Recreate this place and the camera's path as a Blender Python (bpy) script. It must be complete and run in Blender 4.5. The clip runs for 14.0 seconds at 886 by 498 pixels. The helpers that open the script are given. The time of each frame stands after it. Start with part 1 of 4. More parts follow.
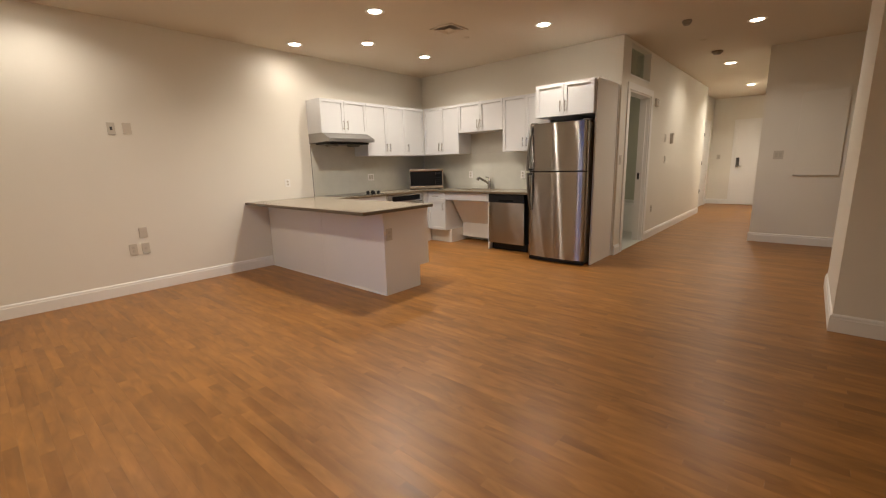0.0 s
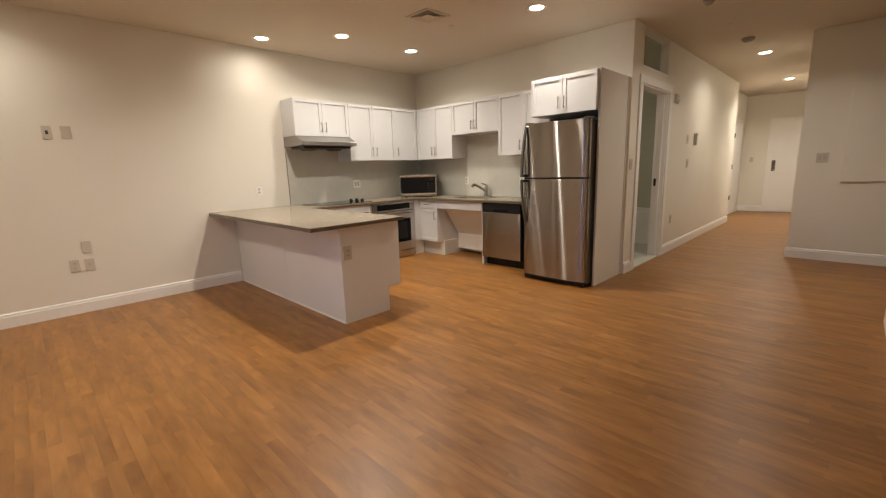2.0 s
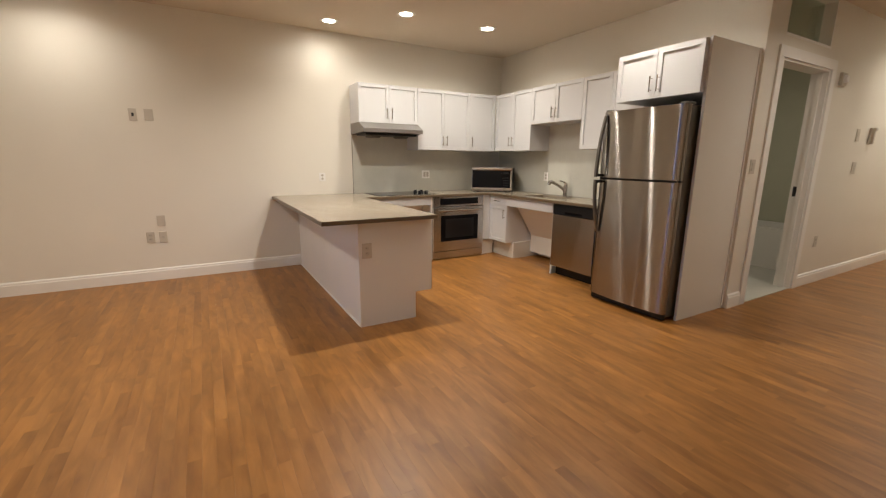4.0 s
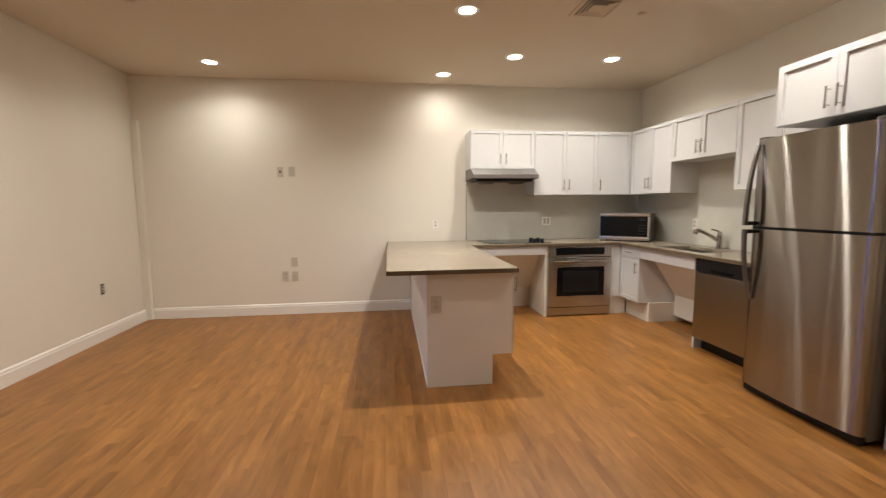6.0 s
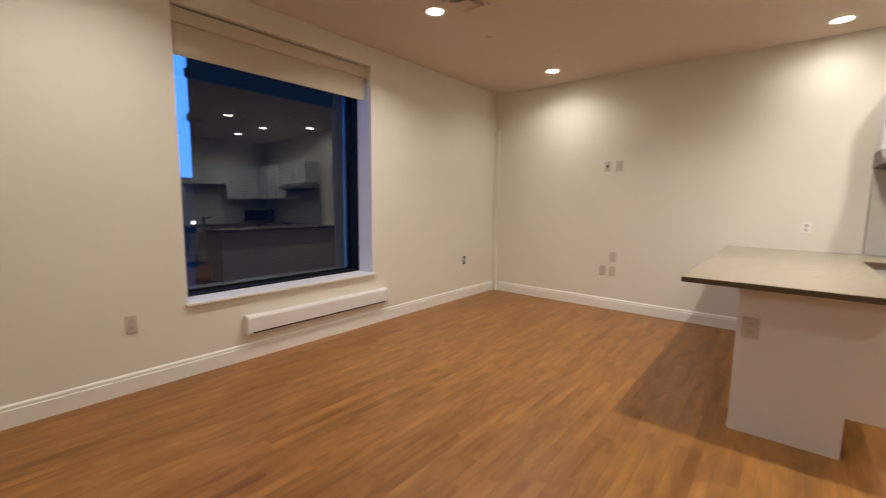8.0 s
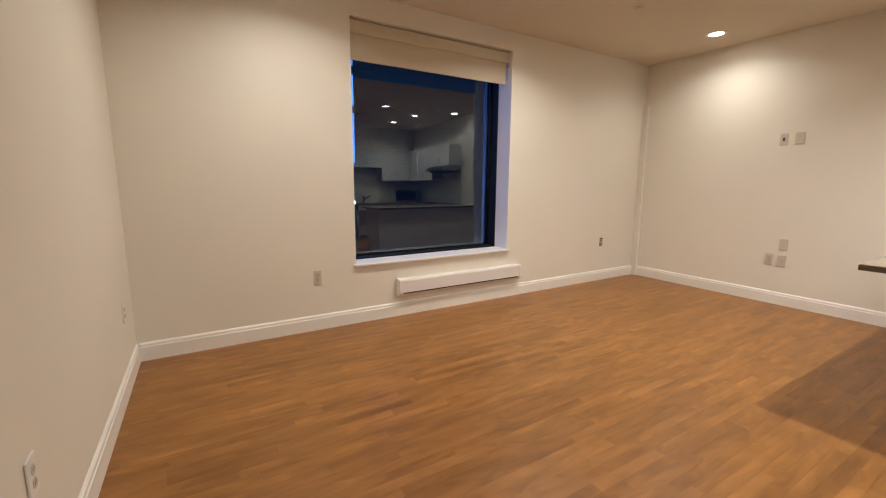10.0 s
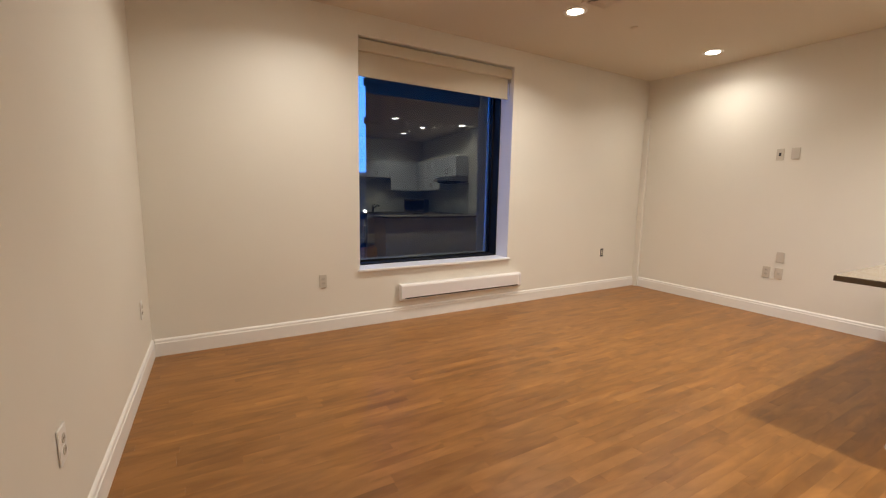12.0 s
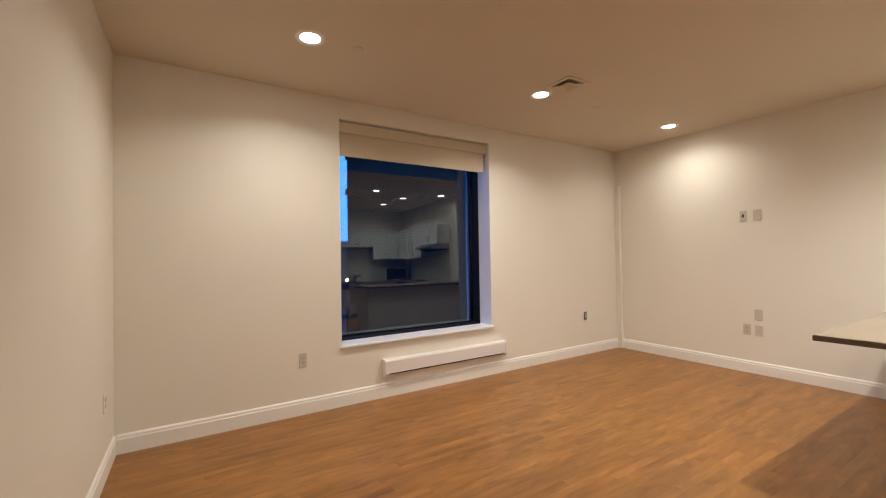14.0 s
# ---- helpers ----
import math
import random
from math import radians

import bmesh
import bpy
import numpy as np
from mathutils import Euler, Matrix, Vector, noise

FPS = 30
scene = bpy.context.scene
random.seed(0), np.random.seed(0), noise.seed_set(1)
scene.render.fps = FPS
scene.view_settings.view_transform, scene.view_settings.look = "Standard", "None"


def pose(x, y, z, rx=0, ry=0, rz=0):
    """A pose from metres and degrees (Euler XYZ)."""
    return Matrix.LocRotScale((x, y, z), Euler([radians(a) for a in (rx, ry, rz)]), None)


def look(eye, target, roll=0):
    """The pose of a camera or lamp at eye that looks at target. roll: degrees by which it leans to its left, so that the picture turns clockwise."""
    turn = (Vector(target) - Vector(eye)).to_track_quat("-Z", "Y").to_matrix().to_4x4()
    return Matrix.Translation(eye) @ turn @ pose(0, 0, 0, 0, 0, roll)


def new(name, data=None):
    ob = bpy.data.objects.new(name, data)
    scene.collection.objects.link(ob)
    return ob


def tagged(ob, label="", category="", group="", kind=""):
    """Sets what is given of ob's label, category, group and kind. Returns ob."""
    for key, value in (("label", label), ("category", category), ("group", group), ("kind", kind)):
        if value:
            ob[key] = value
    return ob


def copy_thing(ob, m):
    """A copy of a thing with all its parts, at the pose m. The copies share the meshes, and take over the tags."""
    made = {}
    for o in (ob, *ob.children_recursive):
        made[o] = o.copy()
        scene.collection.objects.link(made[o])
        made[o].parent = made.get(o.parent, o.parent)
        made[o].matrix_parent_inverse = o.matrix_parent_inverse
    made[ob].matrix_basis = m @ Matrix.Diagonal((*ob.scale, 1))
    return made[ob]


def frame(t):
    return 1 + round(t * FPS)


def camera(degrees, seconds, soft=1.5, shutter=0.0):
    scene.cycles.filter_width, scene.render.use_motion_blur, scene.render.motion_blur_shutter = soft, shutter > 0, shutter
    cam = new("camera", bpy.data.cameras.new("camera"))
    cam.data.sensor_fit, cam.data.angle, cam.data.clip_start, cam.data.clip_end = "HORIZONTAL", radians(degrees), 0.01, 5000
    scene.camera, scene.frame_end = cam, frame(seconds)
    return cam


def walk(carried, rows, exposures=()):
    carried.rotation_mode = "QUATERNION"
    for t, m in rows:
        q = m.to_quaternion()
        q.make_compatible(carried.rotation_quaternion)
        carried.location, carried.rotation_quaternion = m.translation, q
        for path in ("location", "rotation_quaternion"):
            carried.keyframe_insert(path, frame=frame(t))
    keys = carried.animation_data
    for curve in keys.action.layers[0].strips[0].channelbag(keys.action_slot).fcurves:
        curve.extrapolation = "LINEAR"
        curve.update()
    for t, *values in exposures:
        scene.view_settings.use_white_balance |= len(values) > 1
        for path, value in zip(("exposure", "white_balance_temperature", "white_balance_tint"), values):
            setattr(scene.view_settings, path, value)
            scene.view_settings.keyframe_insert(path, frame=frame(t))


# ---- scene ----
cam = camera(93.7, 14.0, soft=1.15, shutter=0.3)
PATH = [
    (0, (5.349, 0.485, 1.271), (4.055, 1.957, 0.871), -1.6),
    (0.5, (5.364, 0.645, 1.271), (4.05, 2.099, 0.869), -1.6),
    (1, (5.398, 0.843, 1.278), (4.051, 2.266, 0.877), -1.5),
    (1.5, (5.344, 1.057, 1.266), (4.005, 2.487, 0.863), -1.4),
    (2, (5.277, 1.279, 1.284), (3.899, 2.677, 0.903), -1.8),
    (2.5, (5.3, 1.491, 1.278), (3.784, 2.738, 0.891), -1.0),
    (3, (5.343, 1.717, 1.284), (3.748, 2.849, 0.862), -0.2),
    (3.2, (5.328, 1.795, 1.288), (3.722, 2.902, 0.846), -0.0),
    (5.5, (5.223, 2.679, 1.303), (3.299, 3.188, 1.101), 0.2),
    (6, (5.173, 2.837, 1.308), (3.2, 3.09, 1.099), -0.4),
    (6.5, (5.172, 3.037, 1.288), (3.196, 2.869, 1.028), 0.8),
    (7, (5.129, 3.112, 1.281), (3.202, 2.624, 1.061), 0.0),
    (7.5, (5.08, 3.134, 1.289), (3.276, 2.289, 1.103), 0.4),
    (8, (5.12, 3.253, 1.291), (3.586, 1.992, 1.058), 0.7),
    (8.5, (5.175, 3.352, 1.304), (3.886, 1.848, 1.026), 0.1),
    (9, (5.249, 3.361, 1.308), (4.074, 1.763, 1.049), -0.6),
    (9.2, (5.272, 3.363, 1.3), (4.128, 1.744, 1.033), -0.5),
    (11.3, (5.271, 3.645, 1.245), (4.308, 1.937, 0.853), 1.6),
    (11.5, (5.277, 3.637, 1.243), (4.302, 1.929, 0.879), 1.4),
    (12, (5.275, 3.64, 1.268), (4.276, 1.93, 0.992), 1.1),
    (12.5, (5.278, 3.632, 1.279), (4.252, 1.924, 1.11), 0.6),
    (13, (5.276, 3.64, 1.282), (4.229, 1.939, 1.186), -0.1),
    (13.5, (5.274, 3.63, 1.295), (4.204, 1.94, 1.279), -0.7),
    (14, (5.27, 3.636, 1.322), (4.191, 1.952, 1.357), -0.9),
]
walk(cam, [(t, look(eye, target, roll)) for t, eye, target, roll in PATH], [(0, 3.95, 6800, 11.5), (3, 3.95, 6700, 10.5), (5.5, 4.0, 6500, 10), (7, 4.01, 6380, 9.5), (8, 3.95, 6420, 10), (8.5, 4.03, 6450, 10), (9, 4.15, 6480, 10), (14, 4.2, 6480, 10)])

# light comes from the ceiling cans and the dusk sky

# ---- world: dusk sky ----
world = bpy.data.worlds.new("dusk")
scene.world = world
world.use_nodes = True
wn = world.node_tree
sky = wn.nodes.new("ShaderNodeTexSky")
sky.sky_type = "NISHITA"
sky.sun_disc = False
sky.sun_elevation = radians(4.0)
sky.sun_rotation = radians(20)
sky.ozone_density = 10.0
wn.links.new(sky.outputs[0], wn.nodes["Background"].inputs[0])
wn.nodes["Background"].inputs[1].default_value = 0.15

CEIL = 2.765
# the last can is unseen, added to brighten the bathroom
CANS = [(0.54, 1.07, 0.44), (2.50, 0.99, 1.15), (4.53, 0.91, 0.84), (0.39, 3.47, 0.22), (1.015, 4.10, 0.92), (1.05, 5.10, 0.9),
        (1.935, 3.45, 2.0), (2.925, 5.045, 0.9), (4.71, 6.66, 0.95), (4.17, 9.08, 0.58), (4.19, 11.95, 1.9), (2.35, 7.3, 0.22)]
CAN_WATTS, CAN_COLOR, CAN_SPREAD = 0.97, (1.0, 0.925, 0.82), 146


# ---- materials ----
def mat(name, color, rough=0.5, metal=0.0, vary=0.06, scale=6.0, bump=0.02, bump_scale=180.0, rough_vary=0.08, stretch=(1, 1, 1), coat=0.0, spec=0.5):
    """A painted, metal or stone surface: base colour with broad mottling, fine relief and uneven gloss."""
    m = bpy.data.materials.new(name)
    m.use_nodes = True
    nt = m.node_tree
    n, l = nt.nodes, nt.links
    b = n["Principled BSDF"]
    geo = n.new("ShaderNodeNewGeometry")
    mp = n.new("ShaderNodeMapping")
    mp.inputs["Scale"].default_value = stretch
    l.new(geo.outputs["Position"], mp.inputs["Vector"])
    n1 = n.new("ShaderNodeTexNoise")
    n1.inputs["Scale"].default_value, n1.inputs["Detail"].default_value = scale, 5
    n2 = n.new("ShaderNodeTexNoise")
    n2.inputs["Scale"].default_value, n2.inputs["Detail"].default_value = bump_scale, 3
    l.new(mp.outputs[0], n1.inputs["Vector"])
    l.new(mp.outputs[0], n2.inputs["Vector"])
    ramp = n.new("ShaderNodeMapRange")
    ramp.inputs["To Min"].default_value, ramp.inputs["To Max"].default_value = 1 - vary, 1 + vary
    l.new(n1.outputs[0], ramp.inputs["Value"])
    mul = n.new("ShaderNodeVectorMath")
    mul.operation = "SCALE"
    mul.inputs[0].default_value = color
    l.new(ramp.outputs[0], mul.inputs["Scale"])
    l.new(mul.outputs[0], b.inputs["Base Color"])
    rr = n.new("ShaderNodeMapRange")
    rr.inputs["To Min"].default_value, rr.inputs["To Max"].default_value = max(0.02, rough - rough_vary), min(1, rough + rough_vary)
    l.new(n2.outputs[0], rr.inputs["Value"])
    l.new(rr.outputs[0], b.inputs["Roughness"])
    b.inputs["Metallic"].default_value = metal
    b.inputs["Coat Weight"].default_value = coat
    b.inputs["Specular IOR Level"].default_value = spec
    if bump:
        bp = n.new("ShaderNodeBump")
        bp.inputs["Strength"].default_value, bp.inputs["Distance"].default_value = 1.0, bump * 0.01
        l.new(n2.outputs[0], bp.inputs["Height"])
        l.new(bp.outputs[0], b.inputs["Normal"])
    return m


def brushed(name, color, rough, aniso):
    """Brushed steel: the gloss is drawn out across the level brushing lines."""
    m = bpy.data.materials.new(name)
    m.use_nodes = True
    n, l = m.node_tree.nodes, m.node_tree.links
    n.remove(n["Principled BSDF"])
    g, t, geo, mp, tex, rmp, mul = (n.new("ShaderNode" + k) for k in ("BsdfAnisotropic", "Tangent", "NewGeometry", "Mapping", "TexNoise", "MapRange", "VectorMath"))
    t.direction_type, t.axis = "RADIAL", "Z"
    mp.inputs["Scale"].default_value = (1.5, 1.5, 220)
    tex.inputs["Scale"].default_value, tex.inputs["Detail"].default_value = 2.0, 3
    rmp.inputs["To Min"].default_value, rmp.inputs["To Max"].default_value = 0.88, 1.12
    mul.operation = "SCALE"
    mul.inputs[0].default_value = color
    l.new(geo.outputs["Position"], mp.inputs["Vector"])
    l.new(mp.outputs[0], tex.inputs["Vector"])
    l.new(tex.outputs[0], rmp.inputs["Value"])
    l.new(rmp.outputs[0], mul.inputs["Scale"])
    l.new(mul.outputs[0], g.inputs["Color"])
    l.new(t.outputs[0], g.inputs["Tangent"])
    g.inputs["Roughness"].default_value, g.inputs["Anisotropy"].default_value = rough, aniso
    l.new(g.outputs[0], n["Material Output"].inputs[0])
    return m


def wood_floor(name, island):
    """Satin strip oak: tone by plank, long grain along x, fine pores."""
    m = bpy.data.materials.new(name)
    m.use_nodes = True
    nt = m.node_tree
    n, l = nt.nodes, nt.links
    b = n["Principled BSDF"]
    geo = n.new("ShaderNodeNewGeometry")
    if island:
        rnd = geo.outputs["Random Per Island"]
    else:
        rnd = n.new("ShaderNodeObjectInfo").outputs["Random"]
    off = n.new("ShaderNodeVectorMath")
    off.operation = "MULTIPLY_ADD"
    comb = n.new("ShaderNodeCombineXYZ")
    for i in range(3):
        l.new(rnd, comb.inputs[i])
    off.inputs[1].default_value = (37, 11, 5)
    l.new(comb.outputs[0], off.inputs[0])
    l.new(geo.outputs["Position"], off.inputs[2])
    mp = n.new("ShaderNodeMapping")
    mp.inputs["Scale"].default_value = (1.2, 8, 8)
    l.new(off.outputs[0], mp.inputs["Vector"])
    g1 = n.new("ShaderNodeTexNoise")
    g1.inputs["Scale"].default_value, g1.inputs["Detail"].default_value, g1.inputs["Distortion"].default_value = 1.3, 3, 0.4
    l.new(mp.outputs[0], g1.inputs["Vector"])
    mp2 = n.new("ShaderNodeMapping")
    mp2.inputs["Scale"].default_value = (9, 260, 260)
    l.new(off.outputs[0], mp2.inputs["Vector"])
    g2 = n.new("ShaderNodeTexNoise")
    g2.inputs["Scale"].default_value, g2.inputs["Detail"].default_value = 1.0, 2
    l.new(mp2.outputs[0], g2.inputs["Vector"])
    big = n.new("ShaderNodeTexNoise")
    big.inputs["Scale"].default_value = 0.7
    mp3 = n.new("ShaderNodeMapping")
    mp3.inputs["Scale"].default_value = (1.6, 9, 9)
    l.new(geo.outputs["Position"], mp3.inputs["Vector"])
    l.new(mp3.outputs[0], big.inputs["Vector"])
    big.inputs["Detail"].default_value = 4
    r1 = n.new("ShaderNodeValToRGB")
    e = r1.color_ramp.elements
    e[0].position, e[0].color = 0.24, (*WOOD_DARK, 1)
    e[1].position, e[1].color = 0.80, (*WOOD_LIGHT, 1)
    s1 = n.new("ShaderNodeMath")
    s1.operation = "MULTIPLY_ADD"
    s1.inputs[1].default_value, s1.inputs[2].default_value = 0.22, -0.11
    l.new(rnd, s1.inputs[0])
    s2 = n.new("ShaderNodeMath")
    l.new(g1.outputs[0], s2.inputs[0])
    l.new(s1.outputs[0], s2.inputs[1])
    l.new(s2.outputs[0], r1.inputs[0])
    pores = n.new("ShaderNodeMapRange")
    pores.inputs["From Min"].default_value, pores.inputs["From Max"].default_value = 0.3, 0.7
    pores.inputs["To Min"].default_value, pores.inputs["To Max"].default_value = 0.975, 1.02
    l.new(g2.outputs[0], pores.inputs["Value"])
    wear = n.new("ShaderNodeMapRange")
    wear.inputs["From Min"].default_value, wear.inputs["From Max"].default_value = 0.3, 0.7
    wear.inputs["To Min"].default_value, wear.inputs["To Max"].default_value = 0.86, 1.13
    l.new(big.outputs[0], wear.inputs["Value"])
    blot = n.new("ShaderNodeTexNoise")
    blot.inputs["Scale"].default_value, blot.inputs["Detail"].default_value, blot.inputs["Distortion"].default_value = 1.0, 5, 1.2
    mp4 = n.new("ShaderNodeMapping")
    mp4.inputs["Scale"].default_value = (3.2, 10, 10)
    l.new(off.outputs[0], mp4.inputs["Vector"])
    l.new(mp4.outputs[0], blot.inputs["Vector"])
    br = n.new("ShaderNodeMapRange")
    br.inputs["From Min"].default_value, br.inputs["From Max"].default_value = 0.3, 0.7
    br.inputs["To Min"].default_value, br.inputs["To Max"].default_value = 0.79, 1.19
    l.new(blot.outputs[0], br.inputs["Value"])
    f0 = n.new("ShaderNodeMath")
    f0.operation = "MULTIPLY"
    l.new(pores.outputs[0], f0.inputs[0])
    l.new(br.outputs[0], f0.inputs[1])
    f = n.new("ShaderNodeMath")
    f.operation = "MULTIPLY"
    l.new(f0.outputs[0], f.inputs[0])
    l.new(wear.outputs[0], f.inputs[1])
    sc = n.new("ShaderNodeVectorMath")
    sc.operation = "SCALE"
    l.new(r1.outputs[0], sc.inputs[0])
    l.new(f.outputs[0], sc.inputs["Scale"])
    l.new(sc.outputs[0], b.inputs["Base Color"])
    rr = n.new("ShaderNodeMapRange")
    rr.inputs["To Min"].default_value, rr.inputs["To Max"].default_value = FLOOR_ROUGH - 0.06, FLOOR_ROUGH + 0.08
    l.new(g1.outputs[0], rr.inputs["Value"])
    l.new(rr.outputs[0], b.inputs["Roughness"])
    bp = n.new("ShaderNodeBump")
    bp.inputs["Strength"].default_value, bp.inputs["Distance"].default_value = 0.5, 0.0004
    l.new(g2.outputs[0], bp.inputs["Height"])
    l.new(bp.outputs[0], b.inputs["Normal"])
    b.inputs["Specular IOR Level"].default_value = 0.38
    return m


def glass(name, tint, ior, sheen=(0.8, 0.8, 0.8)):
    """A clear pane: see-through, with the gloss that its angle gives."""
    m = bpy.data.materials.new(name)
    m.use_nodes = True
    n, l = m.node_tree.nodes, m.node_tree.links
    n.remove(n["Principled BSDF"])
    t, g, lw, mx = (n.new("ShaderNode" + k) for k in ("BsdfTransparent", "BsdfGlossy", "LayerWeight", "MixShader"))
    t.inputs[0].default_value = (*tint, 1)
    g.inputs["Color"].default_value = (*sheen, 1)
    g.inputs["Roughness"].default_value = 0.0
    lw.inputs[0].default_value = 0.5
    pw, ma = n.new("ShaderNodeMath"), n.new("ShaderNodeMath")
    pw.operation, ma.operation = "POWER", "MULTIPLY_ADD"
    pw.inputs[1].default_value = 4.0
    r0 = ((ior - 1) / (ior + 1)) ** 2
    ma.inputs[1].default_value, ma.inputs[2].default_value = 1 - r0, r0
    l.new(lw.outputs["Facing"], pw.inputs[0])
    l.new(pw.outputs[0], ma.inputs[0])
    l.new(ma.outputs[0], mx.inputs[0])
    l.new(t.outputs[0], mx.inputs[1])
    l.new(g.outputs[0], mx.inputs[2])
    l.new(mx.outputs[0], n["Material Output"].inputs[0])
    return m


def glow(name, color, strength):
    m = bpy.data.materials.new(name)
    m.use_nodes = True
    b = m.node_tree.nodes["Principled BSDF"]
    b.inputs["Base Color"].default_value = (0.8, 0.8, 0.8, 1)
    b.inputs["Emission Color"].default_value = (*color, 1)
    b.inputs["Emission Strength"].default_value = strength
    return m


WOOD_DARK, WOOD_LIGHT, FLOOR_ROUGH = (0.226, 0.095, 0.0215), (0.370, 0.168, 0.0435), 0.36
M_WALL = mat("wall_paint", (0.795, 0.757, 0.672), 0.55, vary=0.035, scale=1.4, bump=0.03, bump_scale=260)
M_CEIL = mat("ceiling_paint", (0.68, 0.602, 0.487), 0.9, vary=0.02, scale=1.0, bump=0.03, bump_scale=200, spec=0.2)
M_TRIM = mat("trim_paint", (0.85, 0.83, 0.79), 0.38, vary=0.02, scale=3, bump=0.01)
M_CAB = mat("cabinet_paint", (0.63, 0.632, 0.635), 0.35, vary=0.015, scale=4, bump=0.008)
M_PANEL = mat("cabinet_panel", (0.78, 0.755, 0.70), 0.42, vary=0.025, scale=3, bump=0.01)
M_STONE = mat("quartz", (0.29, 0.243, 0.185), 0.22, vary=0.22, scale=160, bump=0.004, rough_vary=0.05)
M_EDGE = mat("quartz_edge", (0.13, 0.095, 0.058), 0.35, vary=0.3, scale=150, bump=0.01)
M_TILE = mat("backsplash_glass_tile", (0.63, 0.625, 0.55), 0.26, vary=0.07, scale=9, bump=0.004, rough_vary=0.05, coat=0.3)
M_TILEGROUT = mat("tile_grout", (0.57, 0.555, 0.49), 0.7, vary=0.05, scale=20, bump=0.03)
M_GROUT = mat("grout", (0.66, 0.63, 0.56), 0.85, vary=0.06, scale=20, bump=0.05)
M_STEEL = brushed("brushed_steel", (0.36, 0.34, 0.315), 0.15, 0.86)
M_STEEL_H = brushed("brushed_steel_level", (0.54, 0.525, 0.51), 0.27, 0.5)
M_STEEL_HOOD = brushed("brushed_steel_hood", (0.36, 0.345, 0.33), 0.34, 0.3)
M_STRAP = brushed("brushed_steel_strap", (0.20, 0.188, 0.172), 0.3, 0.4)
M_CHROME = mat("satin_nickel", (0.55, 0.52, 0.48), 0.22, metal=1.0, vary=0.03, bump=0.0)
M_BLACK = mat("black_plastic", (0.011, 0.011, 0.012), 0.38, vary=0.1, bump=0.01, spec=0.25)
M_BLACKGLASS = mat("black_glass", (0.007, 0.007, 0.008), 0.10, vary=0.1, bump=0.0, rough_vary=0.03, spec=0.16)
M_DARKGREY = mat("fridge_case", (0.105, 0.095, 0.078), 0.5, vary=0.08, bump=0.03, bump_scale=300)
M_PLATE = mat("cover_plate", (0.58, 0.53, 0.45), 0.45, vary=0.02, bump=0.0)
M_PLATE_DK = mat("cover_plate_face", (0.52, 0.475, 0.40), 0.5, vary=0.03, bump=0.0)
M_SLOT = mat("slot_shadow", (0.16, 0.14, 0.11), 0.7, vary=0.05, bump=0.0)
M_BOX = mat("blue_steel_box", (0.03, 0.03, 0.035), 0.6, vary=0.2, bump=0.02)
M_SHADE = mat("shade_fabric", (0.62, 0.55, 0.43), 0.85, vary=0.03, scale=3, bump=0.06, bump_scale=500, spec=0.2)
M_FRAME = mat("black_window_frame", (0.006, 0.006, 0.007), 0.6, vary=0.1, bump=0.02, spec=0.2)
M_OUTFRAME = mat("pale_exterior_trim", (0.40, 0.47, 0.51), 0.6, vary=0.08, bump=0.03)
M_HEATER = mat("heater_enamel", (0.80, 0.77, 0.76), 0.38, vary=0.015, bump=0.006)
M_WINDOW = glass("window_glass", (0.25, 0.265, 0.275), 2.15, (0.72, 0.82, 0.82))
M_PANE_EDGE = glass("window_glass_outer", (0.95, 0.97, 0.98), 1.0)
M_TRANSOM = glass("transom_glass", (0.80, 0.86, 0.80), 1.5)
M_LENS = glow("can_lens", (1.0, 0.93, 0.82), 3.4)
M_BATHTILE = mat("bath_wall_tile", (0.57, 0.565, 0.44), 0.3, vary=0.05, scale=5, bump=0.01)
M_BATHFLOOR = mat("bath_floor_tile", (0.55, 0.54, 0.48), 0.4, vary=0.08, scale=12, bump=0.02)
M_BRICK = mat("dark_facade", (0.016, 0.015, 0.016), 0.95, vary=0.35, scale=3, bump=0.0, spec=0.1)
M_GROUND = mat("asphalt", (0.05, 0.05, 0.05), 0.9, vary=0.3, scale=3, bump=0.2, bump_scale=60)
M_SINK = mat("sink_steel", (0.32, 0.29, 0.25), 0.35, metal=1.0, vary=0.05, bump=0.01)
M_DETECT = mat("detector_plastic", (0.30, 0.25, 0.19), 0.5, vary=0.05, bump=0.0)
M_VENT = mat("vent_opening_shade", (0.36, 0.31, 0.24), 0.8, vary=0.05, bump=0.0)
M_FAR = mat("far_roofs", (0.06, 0.06, 0.07), 0.9, vary=0.3, scale=1, bump=0.1)
M_SKY = glow("dusk_sky_backdrop", (0.05, 0.28, 1.0), 0.28)
M_STREETGLOW = glow("street_lamp_glow", (1.0, 0.95, 0.85), 3.2)


# ---- mesh helpers ----
def box(bm, x0, x1, y0, y1, z0, z1, bevel=0.0):
    m = Matrix.LocRotScale(((x0 + x1) / 2, (y0 + y1) / 2, (z0 + z1) / 2), None, (x1 - x0, y1 - y0, z1 - z0))
    r = bmesh.ops.create_cube(bm, size=1, matrix=m)
    if bevel:
        ed = list({e for v in r["verts"] for e in v.link_edges})
        bmesh.ops.bevel(bm, geom=ed, offset=bevel, segments=2, affect="EDGES", profile=0.5)


def bx(*a, bevel=0.0):
    bm = bmesh.new()
    box(bm, *a, bevel=bevel)
    return bm


